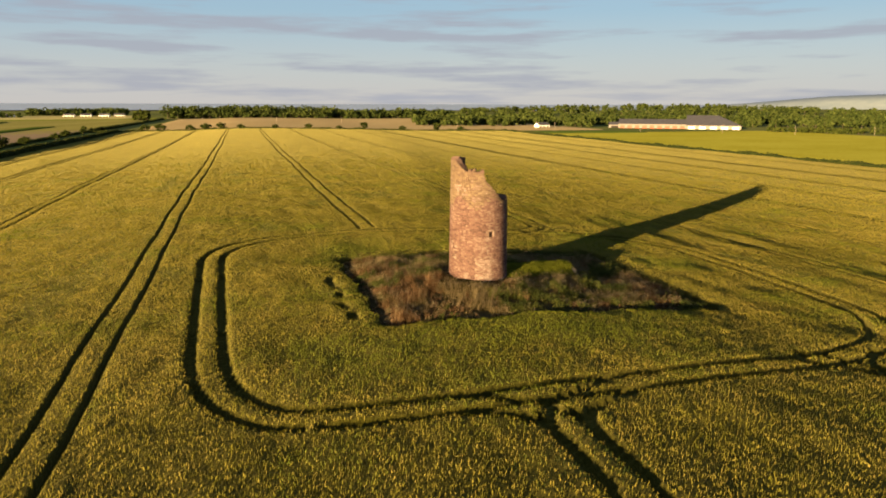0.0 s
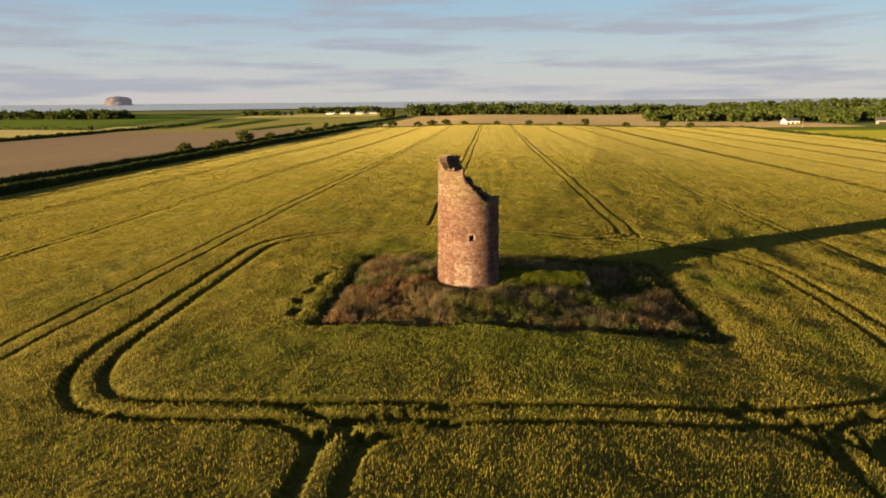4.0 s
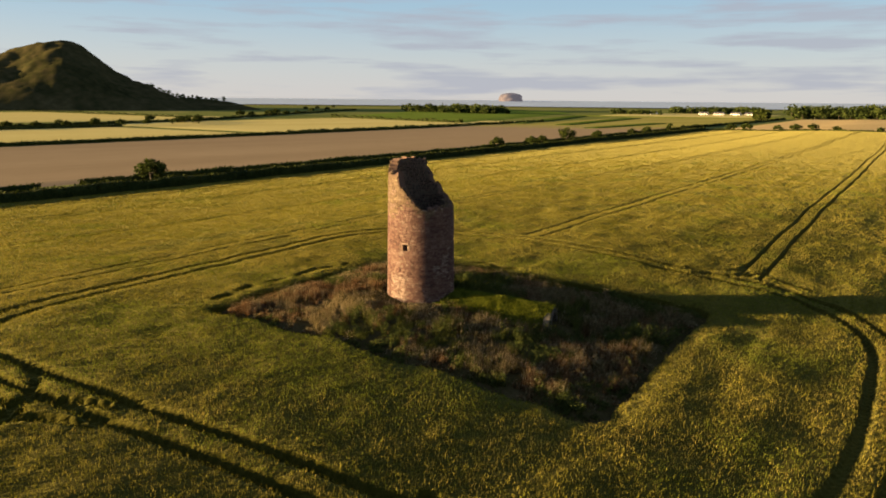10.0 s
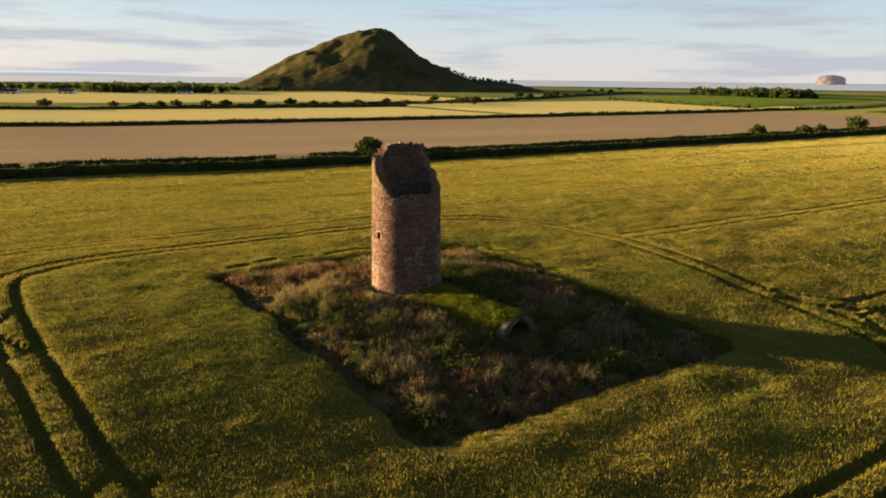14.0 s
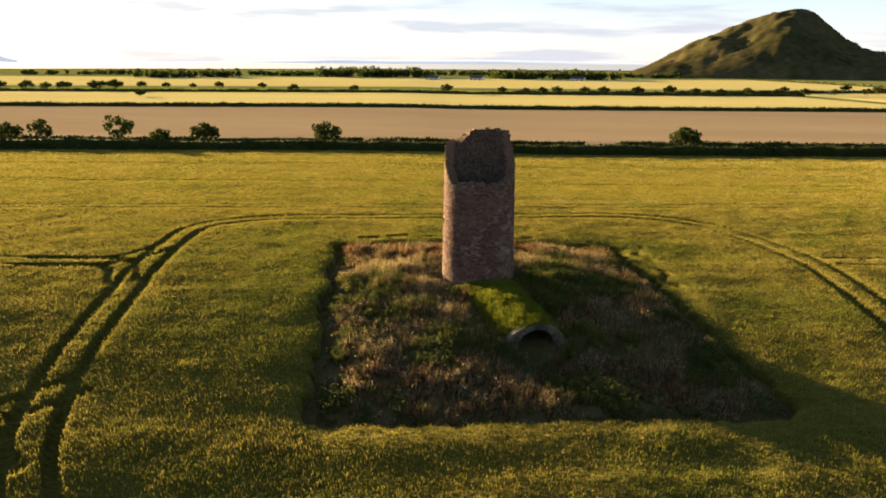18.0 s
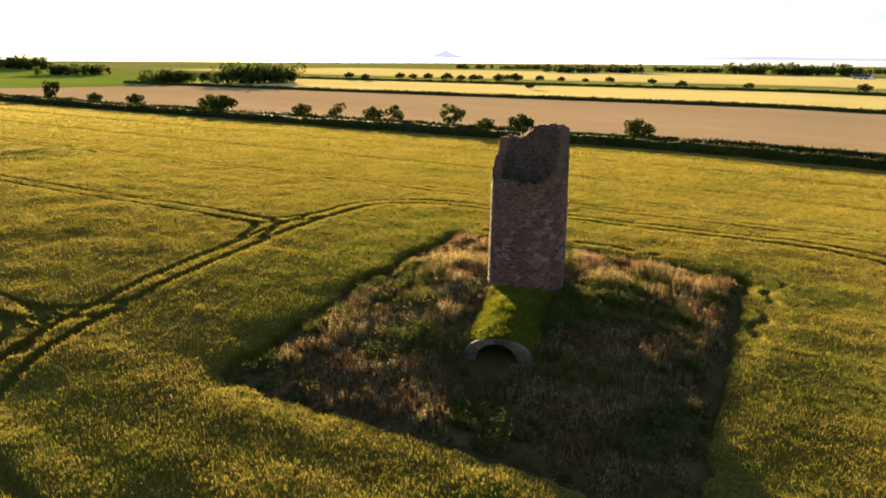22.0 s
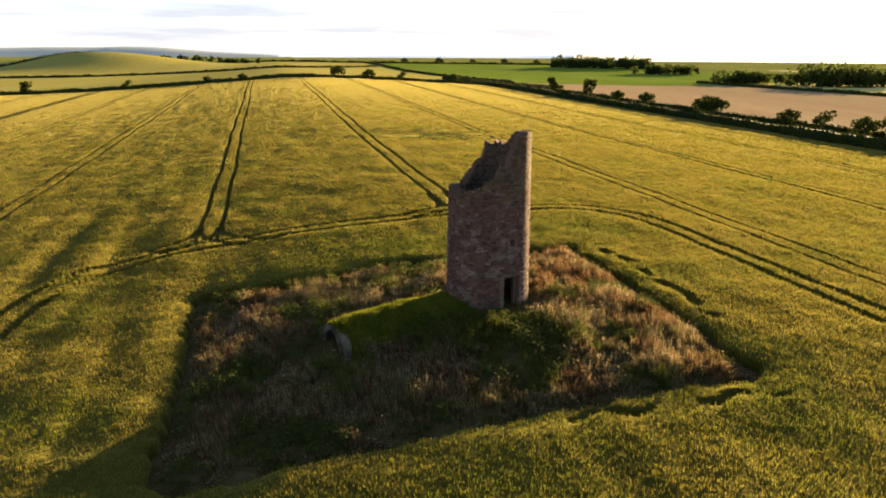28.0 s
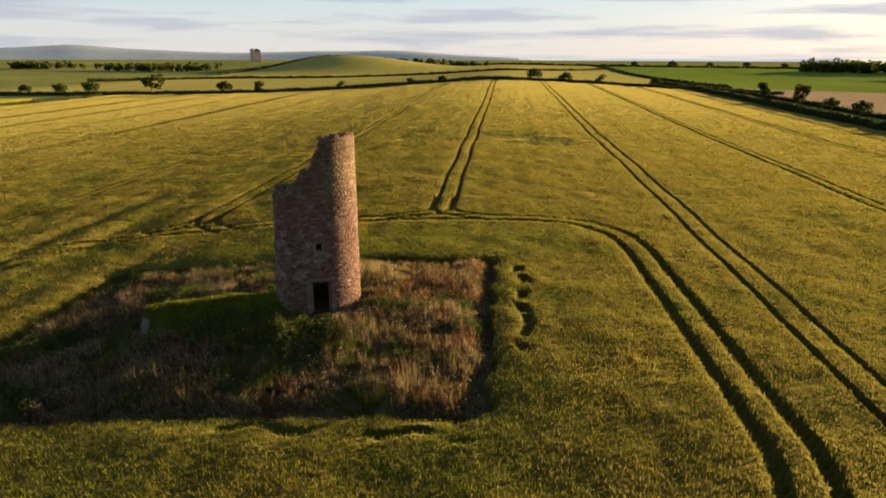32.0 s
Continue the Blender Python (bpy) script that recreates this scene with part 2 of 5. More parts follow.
M["rough_grass"] = material("rough_grass", [(0.018, 0.016, 0.006), (0.04, 0.032, 0.012), (0.07, 0.052, 0.024)], 0.6, 8.0, 1.0, 0.5, spec=0.0)
M["heath"] = material("heath", [(0.016, 0.017, 0.007), (0.030, 0.029, 0.011), (0.052, 0.043, 0.018), (0.085, 0.07, 0.032)], 0.012, 0.07, 1.0, 0, spec=0.0)
M["rock"] = material("rock", [(0.05, 0.042, 0.046), (0.085, 0.07, 0.07)], 0.02, 0.2, 0.95, 0, spec=0.0)
M["sea"] = material("sea", [(0.26, 0.32, 0.4), (0.32, 0.38, 0.46)], 0.004, 0.02, 0.8, 0, spec=0.1)
M["dark"] = material("dark", [(0.012, 0.01, 0.008), (0.03, 0.025, 0.02)], 2, 20, 0.95, 0.2)
M["slate"] = material("slate", [(0.03, 0.03, 0.036), (0.06, 0.058, 0.064)], 0.4, 4, 0.8, 0.2, spec=0.05)
M["harl"] = material("harl", [(0.13, 0.11, 0.095), (0.2, 0.175, 0.15)], 0.3, 3, 0.9, 0.2)
M["red_paint"] = material("red_paint", [(0.25, 0.06, 0.04), (0.33, 0.09, 0.06)], 0.5, 5, 0.7, 0.1)
M["yellow_crop"] = material("yellow_crop", [(0.29, 0.25, 0.02), (0.39, 0.34, 0.035), (0.46, 0.4, 0.056)], 0.02, 0.6, 1.0, 0.3, spec=0.0)
# Blue-grey haze is put into the base colours of the farthest hills and shore.
M["hazy_hill"] = material("hazy_hill", [(0.13, 0.155, 0.15), (0.2, 0.22, 0.2)], 0.003, 0.02, 1.0, 0, spec=0.0)
M["hazy_shore"] = material("hazy_shore", [(0.3, 0.33, 0.36), (0.38, 0.4, 0.42)], 0.003, 0.02, 1.0, 0, spec=0.0)
M["harl_light"] = material("harl_light", [(0.6, 0.55, 0.48), (0.72, 0.68, 0.6)], 0.3, 3, 0.9, 0.2)
M["pink_harl"] = material("pink_harl", [(0.36, 0.25, 0.21), (0.46, 0.34, 0.29)], 0.3, 3, 0.9, 0.2)
M["buff_stone"] = material("buff_stone", [(0.1, 0.062, 0.044), (0.145, 0.097, 0.07), (0.2, 0.145, 0.108)], 1.5, 16, 0.95, 0.4, spec=0.1, island=0.3)
M["wood"] = material("wood", [(0.14, 0.11, 0.08), (0.26, 0.21, 0.16)], 2, 20, 0.85, 0.3)

for name, colour, power in (("hazy_shore", (0.62, 0.66, 0.72), 0.075), ("hazy_hill", (0.5, 0.58, 0.66), 0.022), ("rock", (0.6, 0.55, 0.62), 0.03)):
    bsdf = M[name].node_tree.nodes["Principled BSDF"]          # the farthest land glows faintly to imitate haze from kilometres of bright air
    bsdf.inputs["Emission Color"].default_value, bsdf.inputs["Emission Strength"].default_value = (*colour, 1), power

# small tools -------------------------------------------------------------------
UX, UY, VX, VY = -0.277, 0.961, 0.961, 0.277      # u runs along the tramlines, v across them


def xy(u, v):
    return u * UX + v * VX, u * UY + v * VY


def uv(x, y):
    return x * UX + y * UY, x * VX + y * VY


def mesh_from(name, verts, faces, mat, smooth=False):
    me = bpy.data.meshes.new(name)
    me.from_pydata(verts if isinstance(verts, list) else [tuple(p) for p in verts], [], faces)
    for m in (mat if isinstance(mat, (list, tuple)) else [mat]):
        me.materials.append(m)
    if smooth:
        me.shade_smooth()
    me.update()
    return me


def quads(name, verts, quad_idx, mat, smooth=False):
    """Fast mesh from a float array of points and an int array of quads."""
    me = bpy.data.meshes.new(name)
    verts = np.ascontiguousarray(verts, dtype=np.float32)
    q = np.ascontiguousarray(quad_idx, dtype=np.int32)
    me.vertices.add(len(verts))
    me.vertices.foreach_set("co", verts.ravel())
    k = q.shape[1]
    me.loops.add(q.size)
    me.loops.foreach_set("vertex_index", q.ravel())
    me.polygons.add(len(q))
    me.polygons.foreach_set("loop_start", np.arange(0, q.size, k, dtype=np.int32))
    me.polygons.foreach_set("use_smooth", np.full(len(q), smooth, dtype=bool))
    me.materials.append(mat)
    me.update(calc_edges=True)
    me.validate()
    return me


def part(name, data, mat, parent, label=""):
    """Links a bmesh or mesh as one mesh object under a thing or part."""
    if isinstance(data, bmesh.types.BMesh):
        me = bpy.data.meshes.new(name)
        data.to_mesh(me)
        data.free()
        me.materials.append(mat)
    else:
        me = data
    ob = new(name, me)
    ob.parent = parent
    if label:
        ob["label"] = label
    return ob


def thing(name, label, category, at=(0, 0, 0), turn=0.0, group="", kind=""):
    ob = new(name)
    ob.matrix_basis = Matrix.Translation(at) @ Matrix.Rotation(turn, 4, "Z")
    ob.empty_display_size = 0.2
    return tagged(ob, label, category, group, kind)


def box_bm(sx, sy, sz, at=(0, 0, 0), bevel=0.0, bm=None):
    bm2 = bmesh.new()
    bmesh.ops.create_cube(bm2, size=1.0)
    for v in bm2.verts:
        v.co = Vector((v.co.x * sx + at[0], v.co.y * sy + at[1], v.co.z * sz + at[2]))
    if bevel:
        bmesh.ops.bevel(bm2, geom=bm2.edges[:], offset=bevel, segments=1, affect="EDGES")
    return bm2


rng = np.random.default_rng(5)


def lattice(seed, size=256):
    return np.random.default_rng(seed).random((size, size))


def vnoise(x, y, scale, seed):
    """Smooth value noise of two arrays, 0 to 1, with cells of the given size."""
    g = lattice(seed)
    fx, fy = x / scale, y / scale
    ix, iy = np.floor(fx).astype(int), np.floor(fy).astype(int)
    tx, ty = fx - ix, fy - iy
    tx, ty = tx * tx * (3 - 2 * tx), ty * ty * (3 - 2 * ty)
    a, b = g[ix % 256, iy % 256], g[(ix + 1) % 256, iy % 256]
    c, d = g[ix % 256, (iy + 1) % 256], g[(ix + 1) % 256, (iy + 1) % 256]
    return (a * (1 - tx) + b * tx) * (1 - ty) + (c * (1 - tx) + d * tx) * ty


# the lie of the land -------------------------------------------------------------
ISLAND = (-11.3, 13.9, -11.3, 19.0)       # u0, u1, v0, v1 of the uncropped island


def island_edge(u, v):
    """Signed distance to the ragged, round-cornered edge of the island; negative inside."""
    cu, cv = (ISLAND[0] + ISLAND[1]) / 2, (ISLAND[2] + ISLAND[3]) / 2
    rc = 1.6
    u = u - 0.055 * v                     # its ends lie a little askew to the rows
    du, dv = np.abs(u - cu) - (ISLAND[1] - ISLAND[0]) / 2 + rc, np.abs(v - cv) - (ISLAND[3] - ISLAND[2]) / 2 + rc
    d = np.hypot(np.maximum(du, 0), np.maximum(dv, 0)) + np.minimum(np.maximum(du, dv), 0) - rc
    return d + 0.7 * (vnoise(u + 40, v + 40, 2.4, 21) - 0.5) + 0.4 * (vnoise(u + 40, v + 40, 0.7, 22) - 0.5)


def bump2(u, v, u0, v0, su, sv):
    return np.exp(-((u - u0) / su) ** 2 - ((v - v0) / sv) ** 2)


def ground(x, y):
    """Height of the bare ground."""
    x, y = np.asarray(x, float), np.asarray(y, float)
    u, v = uv(x, y)
    d = v + 8
    fall = np.where(d < 0, 8.5 * np.tanh(0.045 * (np.sqrt(d * d + 400) - 20) / 8.5), 7.0 * np.tanh(0.083 * (np.sqrt(d * d + 400) - 20) / 7.0))
    north = np.where(u > 0, 5.0 * np.tanh(0.016 * (np.sqrt(u * u + 900) - 30) / 5.0), 0)
    h = -0.35 - np.maximum(fall, north) - 0.3 * np.minimum(fall, north)
    far = np.clip((np.hypot(x, y) - 600) / 1500, 0, 1)
    h = h * (1 - far) + far * -8.0
    h = h + 22 * bump2(x, y, 474, -880, 120, 120) + 11 * bump2(x, y, 904, -1270, 300, 300) + 7 * bump2(x, y, 60, -1150, 500, 250)
    h = h + 13 * bump2(x, y, 490, 1520, 420, 380)
    h = h + 3.2 * bump2(u, v, -370, -5, 190, 150)
    h = h + 1.0 * np.exp(-(np.hypot(x, y) / 8.5) ** 2)
    h = h - 1.0 / (1 + np.exp(-(u - 8) / 10)) * np.clip((-30 - v) / 30, 0, 1)      # the north-west falls away further
    h = h - 0.3 * bump2(u, v, 14, -2, 10, 16) - 0.4 * bump2(u, v, -4, 18, 22, 9)
    h = h - 0.55 * bump2(u, v, 3.2, 12.4, 3.0, 2.6)         # the hollow before the vault's mouth
    return h


def z_at(x, y):
    return float(ground(x, y))


def polyline(points, step=0.5, closed=False):
    """Smooth curve through the points (Catmull-Rom)."""
    p = np.array(points, float)
    n = len(p)
    out = []
    for i in range(n if closed else n - 1):
        a, b, c, d = (p[(i + k) % n] if closed else p[min(max(i + k, 0), n - 1)] for k in (-1, 0, 1, 2))
        m = max(2, int(np.linalg.norm(c - b) / step))
        t = np.linspace(0, 1, m, endpoint=False)[:, None]
        out.append(0.5 * (2 * b + (c - a) * t + (2 * a - 5 * b + 4 * c - d) * t ** 2 + (3 * b - a - 3 * c + d) * t ** 3))
    if not closed:
        out.append(p[-1:])
    return np.vstack(out)


# wheel tracks: straight pairs along u, and a loop round the island
TRAM = [-98.0, -80.4, -55.4, -30.4, -5.3, 19.3, 44.0, 69.0, 94.0, 119.0, 144.0, 169.0, 194.0]
LOOP = [(-26.2, -17), (-26.2, -6), (-25.2, 5), (-23.8, 16), (-20.5, 25), (-14.5, 30), (-6, 31.6), (4, 31.9), (14, 31.4), (21, 28), (25, 22),
        (26, 12), (27.4, 3), (28.2, -6), (26.6, -15), (23, -21), (17, -23.7), (8, -23.8), (-8, -23.4), (-18, -22.9), (-23.6, -21)]


def wobble(u):
    """How far the wheel tracks stray sideways from their straight line."""
    return 0.10 * np.sin(u * 0.21) + 0.16 * np.sin(u * 0.043 + 1.0)


def rut_depth(u, v, grow=0.0):
    """How far the crop is pressed down at a place, 0 to 1; grow widens the tracks."""
    out = np.zeros(u.shape)
    wob = wobble(u)
    for k, c in enumerate(TRAM):
        s = c + wob + (np.exp(-((u + 75) / 30) ** 2) * 0.3 * (1 if abs(c + 5.3) < 1 else 0))
        stop = np.ones(u.shape)
        if abs(c + 5.3) < 1:
            stop = ((u > 30.0) | (u < -28.5)) * 1.0
        elif abs(c - 19.3) < 1:
            stop = ((u > 28.0) | (u < -24.5)) * 1.0
        half = (0.26 if -60 < c < 80 else 0.22) + grow
        for off in (-1.0, 1.0):
            out = np.maximum(out, stop * np.clip((half - np.abs(v - s - off)) / 0.1, 0, 1))
    gap = np.clip((0.5 - np.abs(v + 13.2 + 0.3 * np.sin(u * 0.9))) / 0.3, 0, 1) * np.clip(6 * (vnoise(u + 60, v + 60, 0.9, 25) - 0.42), 0, 1) * ((u > -10) & (u < 7))
    gap = np.maximum(gap, np.clip((0.42 - np.abs(u - 14.9 - 0.4 * np.sin(v * 1.7))) / 0.3, 0, 1) * np.clip(6 * (vnoise(u + 60, v + 60, 1.1, 26) - 0.4), 0, 1) * ((v > -11) & (v < 2)))
    out = np.maximum(out, gap)
    near = (np.abs(u) < 48) & (v > -40) & (v < 48)
    if near.any():
        un, vn = u[near], v[near]
        acc = np.zeros(un.shape)
        runs = [(polyline(LOOP, 0.6, True), 1.0)]
        for sgn in (-1, 1):
            runs.append((polyline([(-36, -5.3), (-31, -5.3), (-28, -5.3 + 1.4 * sgn), (-26.4, -5.3 + 5 * sgn)], 0.6), 0.8))
            runs.append((polyline([(33, 19.3), (29.5, 19.3 + 0.7 * sgn), (26.5, 19.3 + 5 * sgn)], 0.6), 0.8))
            runs.append((polyline([(-29, 19.3), (-25.5, 19.3 + 1.0 * sgn), (-22.8, 19.3 + 4 * sgn)], 0.6), 0.8))
        for line, amount in runs:
            t = np.gradient(line, axis=0)
            t /= np.linalg.norm(t, axis=1)[:, None]
            for off in (-1.0, 1.0):
                q = line + off * np.stack([t[:, 1], -t[:, 0]], 1)
                best = np.full(un.shape, 9.0)
                for a in q:
                    best = np.minimum(best, np.hypot(un - a[0], vn - a[1]))
                fade = np.where((un > 20) & (vn < 24) & (vn > -19), 0.6, 1.0)
                acc = np.maximum(acc, amount * fade * np.clip((0.45 - best) / 0.12, 0, 1))
        out[near] = np.maximum(out[near], acc)
    return out


def axis(lo, hi, fine_lo, fine_hi, step, grow=1.07, big=6.0, extra=()):
    pts = list(np.arange(fine_lo, fine_hi, step))
    s, p = step, fine_lo
    while p > lo:
        s = min(big, s * grow)
        p -= s
        pts.append(max(p, lo))
    s, p = step, fine_hi
    while p < hi:
        s = min(big, s * grow)
        pts.append(min(p, hi))
        p += s
    pts.append(hi)
    pts += list(extra)
    pts = np.unique(np.round(np.array(pts), 2))
    return pts


def crop_height(u, v, x, y):
    """Height of the crop over the ground, with ruts, lodging and clumps."""
    east = np.clip((v - 16) / 10, 0, 1) * np.clip((62 - v) / 20, 0, 1) * np.clip((50 - np.abs(u)) / 25, 0, 1)
    h = 0.62 + 0.10 * (vnoise(x, y, 9.0, 1) - 0.5) + 0.10 * (vnoise(x, y, 1.6, 2) - 0.5) + 0.06 * (vnoise(x, y, 0.42, 3) - 0.5) + 0.08 * (vnoise(x, y, 3.4, 7) - 0.5)
    h += 0.03 * (vnoise(u / 12, v, 0.5, 4) - 0.5) + 0.09 * (vnoise(u / 1.6, v, 2.3, 27) - 0.5) + (0.03 + 0.11 * east) * (vnoise(u / 16, v, 1.5, 17) - 0.5)
    h += (0.05 + 0.36 * east) * (vnoise(u / 7, v, 3.2, 18) - 0.5)
    h -= 0.34 * lodged(u, v, x, y) + 0.3 * np.exp(-np.maximum(island_edge(u, v), 0) / 0.7)
    return h


def lodged(u, v, x, y):
    """Where the crop lies flat and unripe, 0 to 1."""
    return bump2(u, v, -98, -17, 12, 19) * np.clip(2.6 * vnoise(u, v / 2.2, 3.0, 6) - 0.5, 0, 1)


FIELD = (-358.0, 560.0, -110.0, 212.0)


def build_crop():
    near_cols = []
    for c in TRAM:
        half = 0.26 if -60 < c < 80 else 0.22
        for off in (-1.0, 1.0):
            near_cols += [c + off + k for k in (-half, 0.1 - half, half - 0.1, half)]
    us = axis(FIELD[0], FIELD[1], -44, 42, 0.17, 1.05, 5.0)
    vs = axis(FIELD[2], FIELD[3], -34, 42, 0.17, 1.05, 3.0, near_cols)
    U, V = np.meshgrid(us, vs, indexing="ij")
    V = V + wobble(U)
    X, Y = xy(U, V)
    Z = ground(X, Y)
    rut = rut_depth(U, V)
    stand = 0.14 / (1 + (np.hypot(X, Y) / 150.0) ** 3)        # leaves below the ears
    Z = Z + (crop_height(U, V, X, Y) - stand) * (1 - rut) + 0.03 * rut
    inside = island_edge(U, V) < 0
    edge = np.minimum.reduce([U - FIELD[0], FIELD[1] - U, V - FIELD[2], FIELD[3] - V])
    Z = np.where(edge < 0.01, ground(X, Y) - 0.2, Z)
    idx = np.arange(U.size).reshape(U.shape)
    keep = ~(inside[:-1, :-1] & inside[1:, 1:] & inside[:-1, 1:] & inside[1:, :-1])
    drop = inside
    Z = np.where(drop, ground(X, Y) - 0.5, Z)
    q = np.stack([idx[:-1, :-1], idx[1:, :-1], idx[1:, 1:], idx[:-1, 1:]], -1)[keep]
    me = quads("barley_field", np.stack([X, Y, Z], -1).reshape(-1, 3), q, M["barley_leaf_shade"], True)
    return tagged(new("barley_field", me), "ripening green-gold barley field with wheel tracks", "field", kind="structure")


def build_ground():
    rs = [0.0] + list(np.geomspace(1.5, 4950, 150))
    na = 220
    verts, faces = [], []
    R, A = np.meshgrid(rs[1:], np.linspace(0, 2 * math.pi, na, endpoint=False), indexing="ij")
    X, Y = R * np.cos(A), R * np.sin(A)
    Z = ground(X, Y) - 0.9 * np.clip(1.5 - island_edge(*uv(X, Y)) / 2, 0, 1)
    P = np.stack([X, Y, Z], -1).reshape(-1, 3)
    idx = np.arange(P.shape[0]).reshape(R.shape)
    nxt = np.roll(idx, -1, 1)
    q = np.stack([idx[:-1], idx[1:], nxt[1:], nxt[:-1]], -1).reshape(-1, 4)
    me = quads("ground", P, q, M["far_ground"], True)
    return tagged(new("ground", me), "farmland ground running out to the horizon", "ground", kind="structure")


def build_field(name, u0, u1, v0, v1, mat, label, lift=0.45):
    nu, nv = max(2, int((u1 - u0) / 12)), max(2, int((v1 - v0) / 8))
    U, V = np.meshgrid(np.linspace(u0, u1, nu), np.linspace(v0, v1, nv), indexing="ij")
    X, Y = xy(U, V)
    Z = ground(X, Y) + lift
    Z[0, :] -= lift + 0.6
    Z[-1, :] -= lift + 0.6
    Z[:, 0] -= lift + 0.6
    Z[:, -1] -= lift + 0.6
    idx = np.arange(U.size).reshape(U.shape)
    q = np.stack([idx[:-1, :-1], idx[1:, :-1], idx[1:, 1:], idx[:-1, 1:]], -1).reshape(-1, 4)
    return tagged(new(name, quads(name, np.stack([X, Y, Z], -1).reshape(-1, 3), q, mat, True)), label, "field", kind="structure")


build_ground()
build_crop()
def build_plot(name, a, c, d, e, mat, label, lift):
    """A four-cornered plot of crop; its corners a, c, d, e go round in order."""
    s, t = np.meshgrid(np.linspace(0, 1, 40), np.linspace(0, 1, 14), indexing="ij")
    a, c, d, e = (np.array(p, float) for p in (a, c, d, e))
    P = a * ((1 - s) * (1 - t))[..., None] + c * ((1 - s) * t)[..., None] + d * (s * t)[..., None] + e * (s * (1 - t))[..., None]
    x, y = xy(P[..., 0], P[..., 1])
    rim = (s < 0.001) | (s > 0.999) | (t < 0.001) | (t > 0.999)
    z = ground(x, y) + np.where(rim, -0.2, lift)
    idx = np.arange(s.size).reshape(s.shape)
    q = np.stack([idx[:-1, :-1], idx[:-1, 1:], idx[1:, 1:], idx[1:, :-1]], -1).reshape(-1, 4)
    me = quads(name, np.stack([x, y, z], -1).reshape(-1, 3), q, mat, True)
    return tagged(new(name, me), label, "field", kind="structure")


build_field("stubble_field", -470, 640, -352, -140, M["stubble"], "bare pinkish-brown field of cut or dry crop")
build_field("pale_field", -520, 330, -560, -356, M["pale_crop"], "pale golden cereal field beyond a hedge")
build_field("green_field", -700, 330, -640, -566, M["green_crop"], "narrow green field with a row of trees")
build_field("pale_field", -900, 620, -1150, -706, M["pale_crop"], "far pale golden cereal field")
build_field("pale_field", 336, 760, -640, -358, M["pale_crop"], "pale golden cereal field beside the pasture")
build_field("pale_field", 548, 1100, -356, -142, M["pale_green"], "pale green-gold field of crop in strips")
build_plot("pasture_field", (716, -668), (646, -396), (1340, -565), (1900, -1180), M["pasture"], "bright green pasture field", 1.6)
build_plot("green_strip", (665, -352), (665, -334), (1110, -440), (1110, -468), M["dark_crop"], "dark green strip of crop", 1.2)
build_plot("green_strip", (650, -292), (650, -272), (1020, -316), (1020, -346), M["dark_crop"], "dark green strip of crop", 1.2)
build_plot("green_strip", (570, -226), (570, -210), (760, -202), (760, -222), M["dark_crop"], "dark green strip of crop", 1.2)
build_field("green_field", 1104, 1180, -480, -120, M["green_crop"], "green field before the far cottages")
build_field("pale_field", 1186, 1500, -460, -190, M["pale_crop"], "far pale golden cereal field")
build_field("green_field", -1150, -366, -150, 330, M["pale_green"], "pale green crop field beyond the hedge")
build_field("pasture_field", -1150, -478, -560, -158, M["pasture"], "bright green field sloping up to the wood")
build_field("tan_field", 568, 1088, -112, 330, M["tan_crop"], "tan field in front of the wood")
build_field("pasture_field", 480, 548, 222, 330, M["pasture"], "green corner of pasture beside the farm", 0.8)
build_field("yellow_field", -330, 520, 218, 470, M["yellow_crop"], "yellow-green crop field before the farm")


def build_sea():
    R, A = np.meshgrid(np.linspace(2500, 4960, 12), np.radians(np.linspace(70, 262, 90)), indexing="ij")
    X, Y = R * np.cos(A), R * np.sin(A)
    P = np.stack([X, Y, -6.4 + 19.0 * (R - 2500) / 2460], -1).reshape(-1, 3)      # lifted to meet the true horizon
    idx = np.arange(P.shape[0]).reshape(R.shape)
    q = np.stack([idx[:-1, :-1], idx[1:, :-1], idx[1:, 1:], idx[:-1, 1:]], -1).reshape(-1, 4)
    tagged(new("sea", quads("sea", P, q, M["sea"], True)), "pale blue-grey sea along the horizon", "sea", kind="structure")


build_sea()


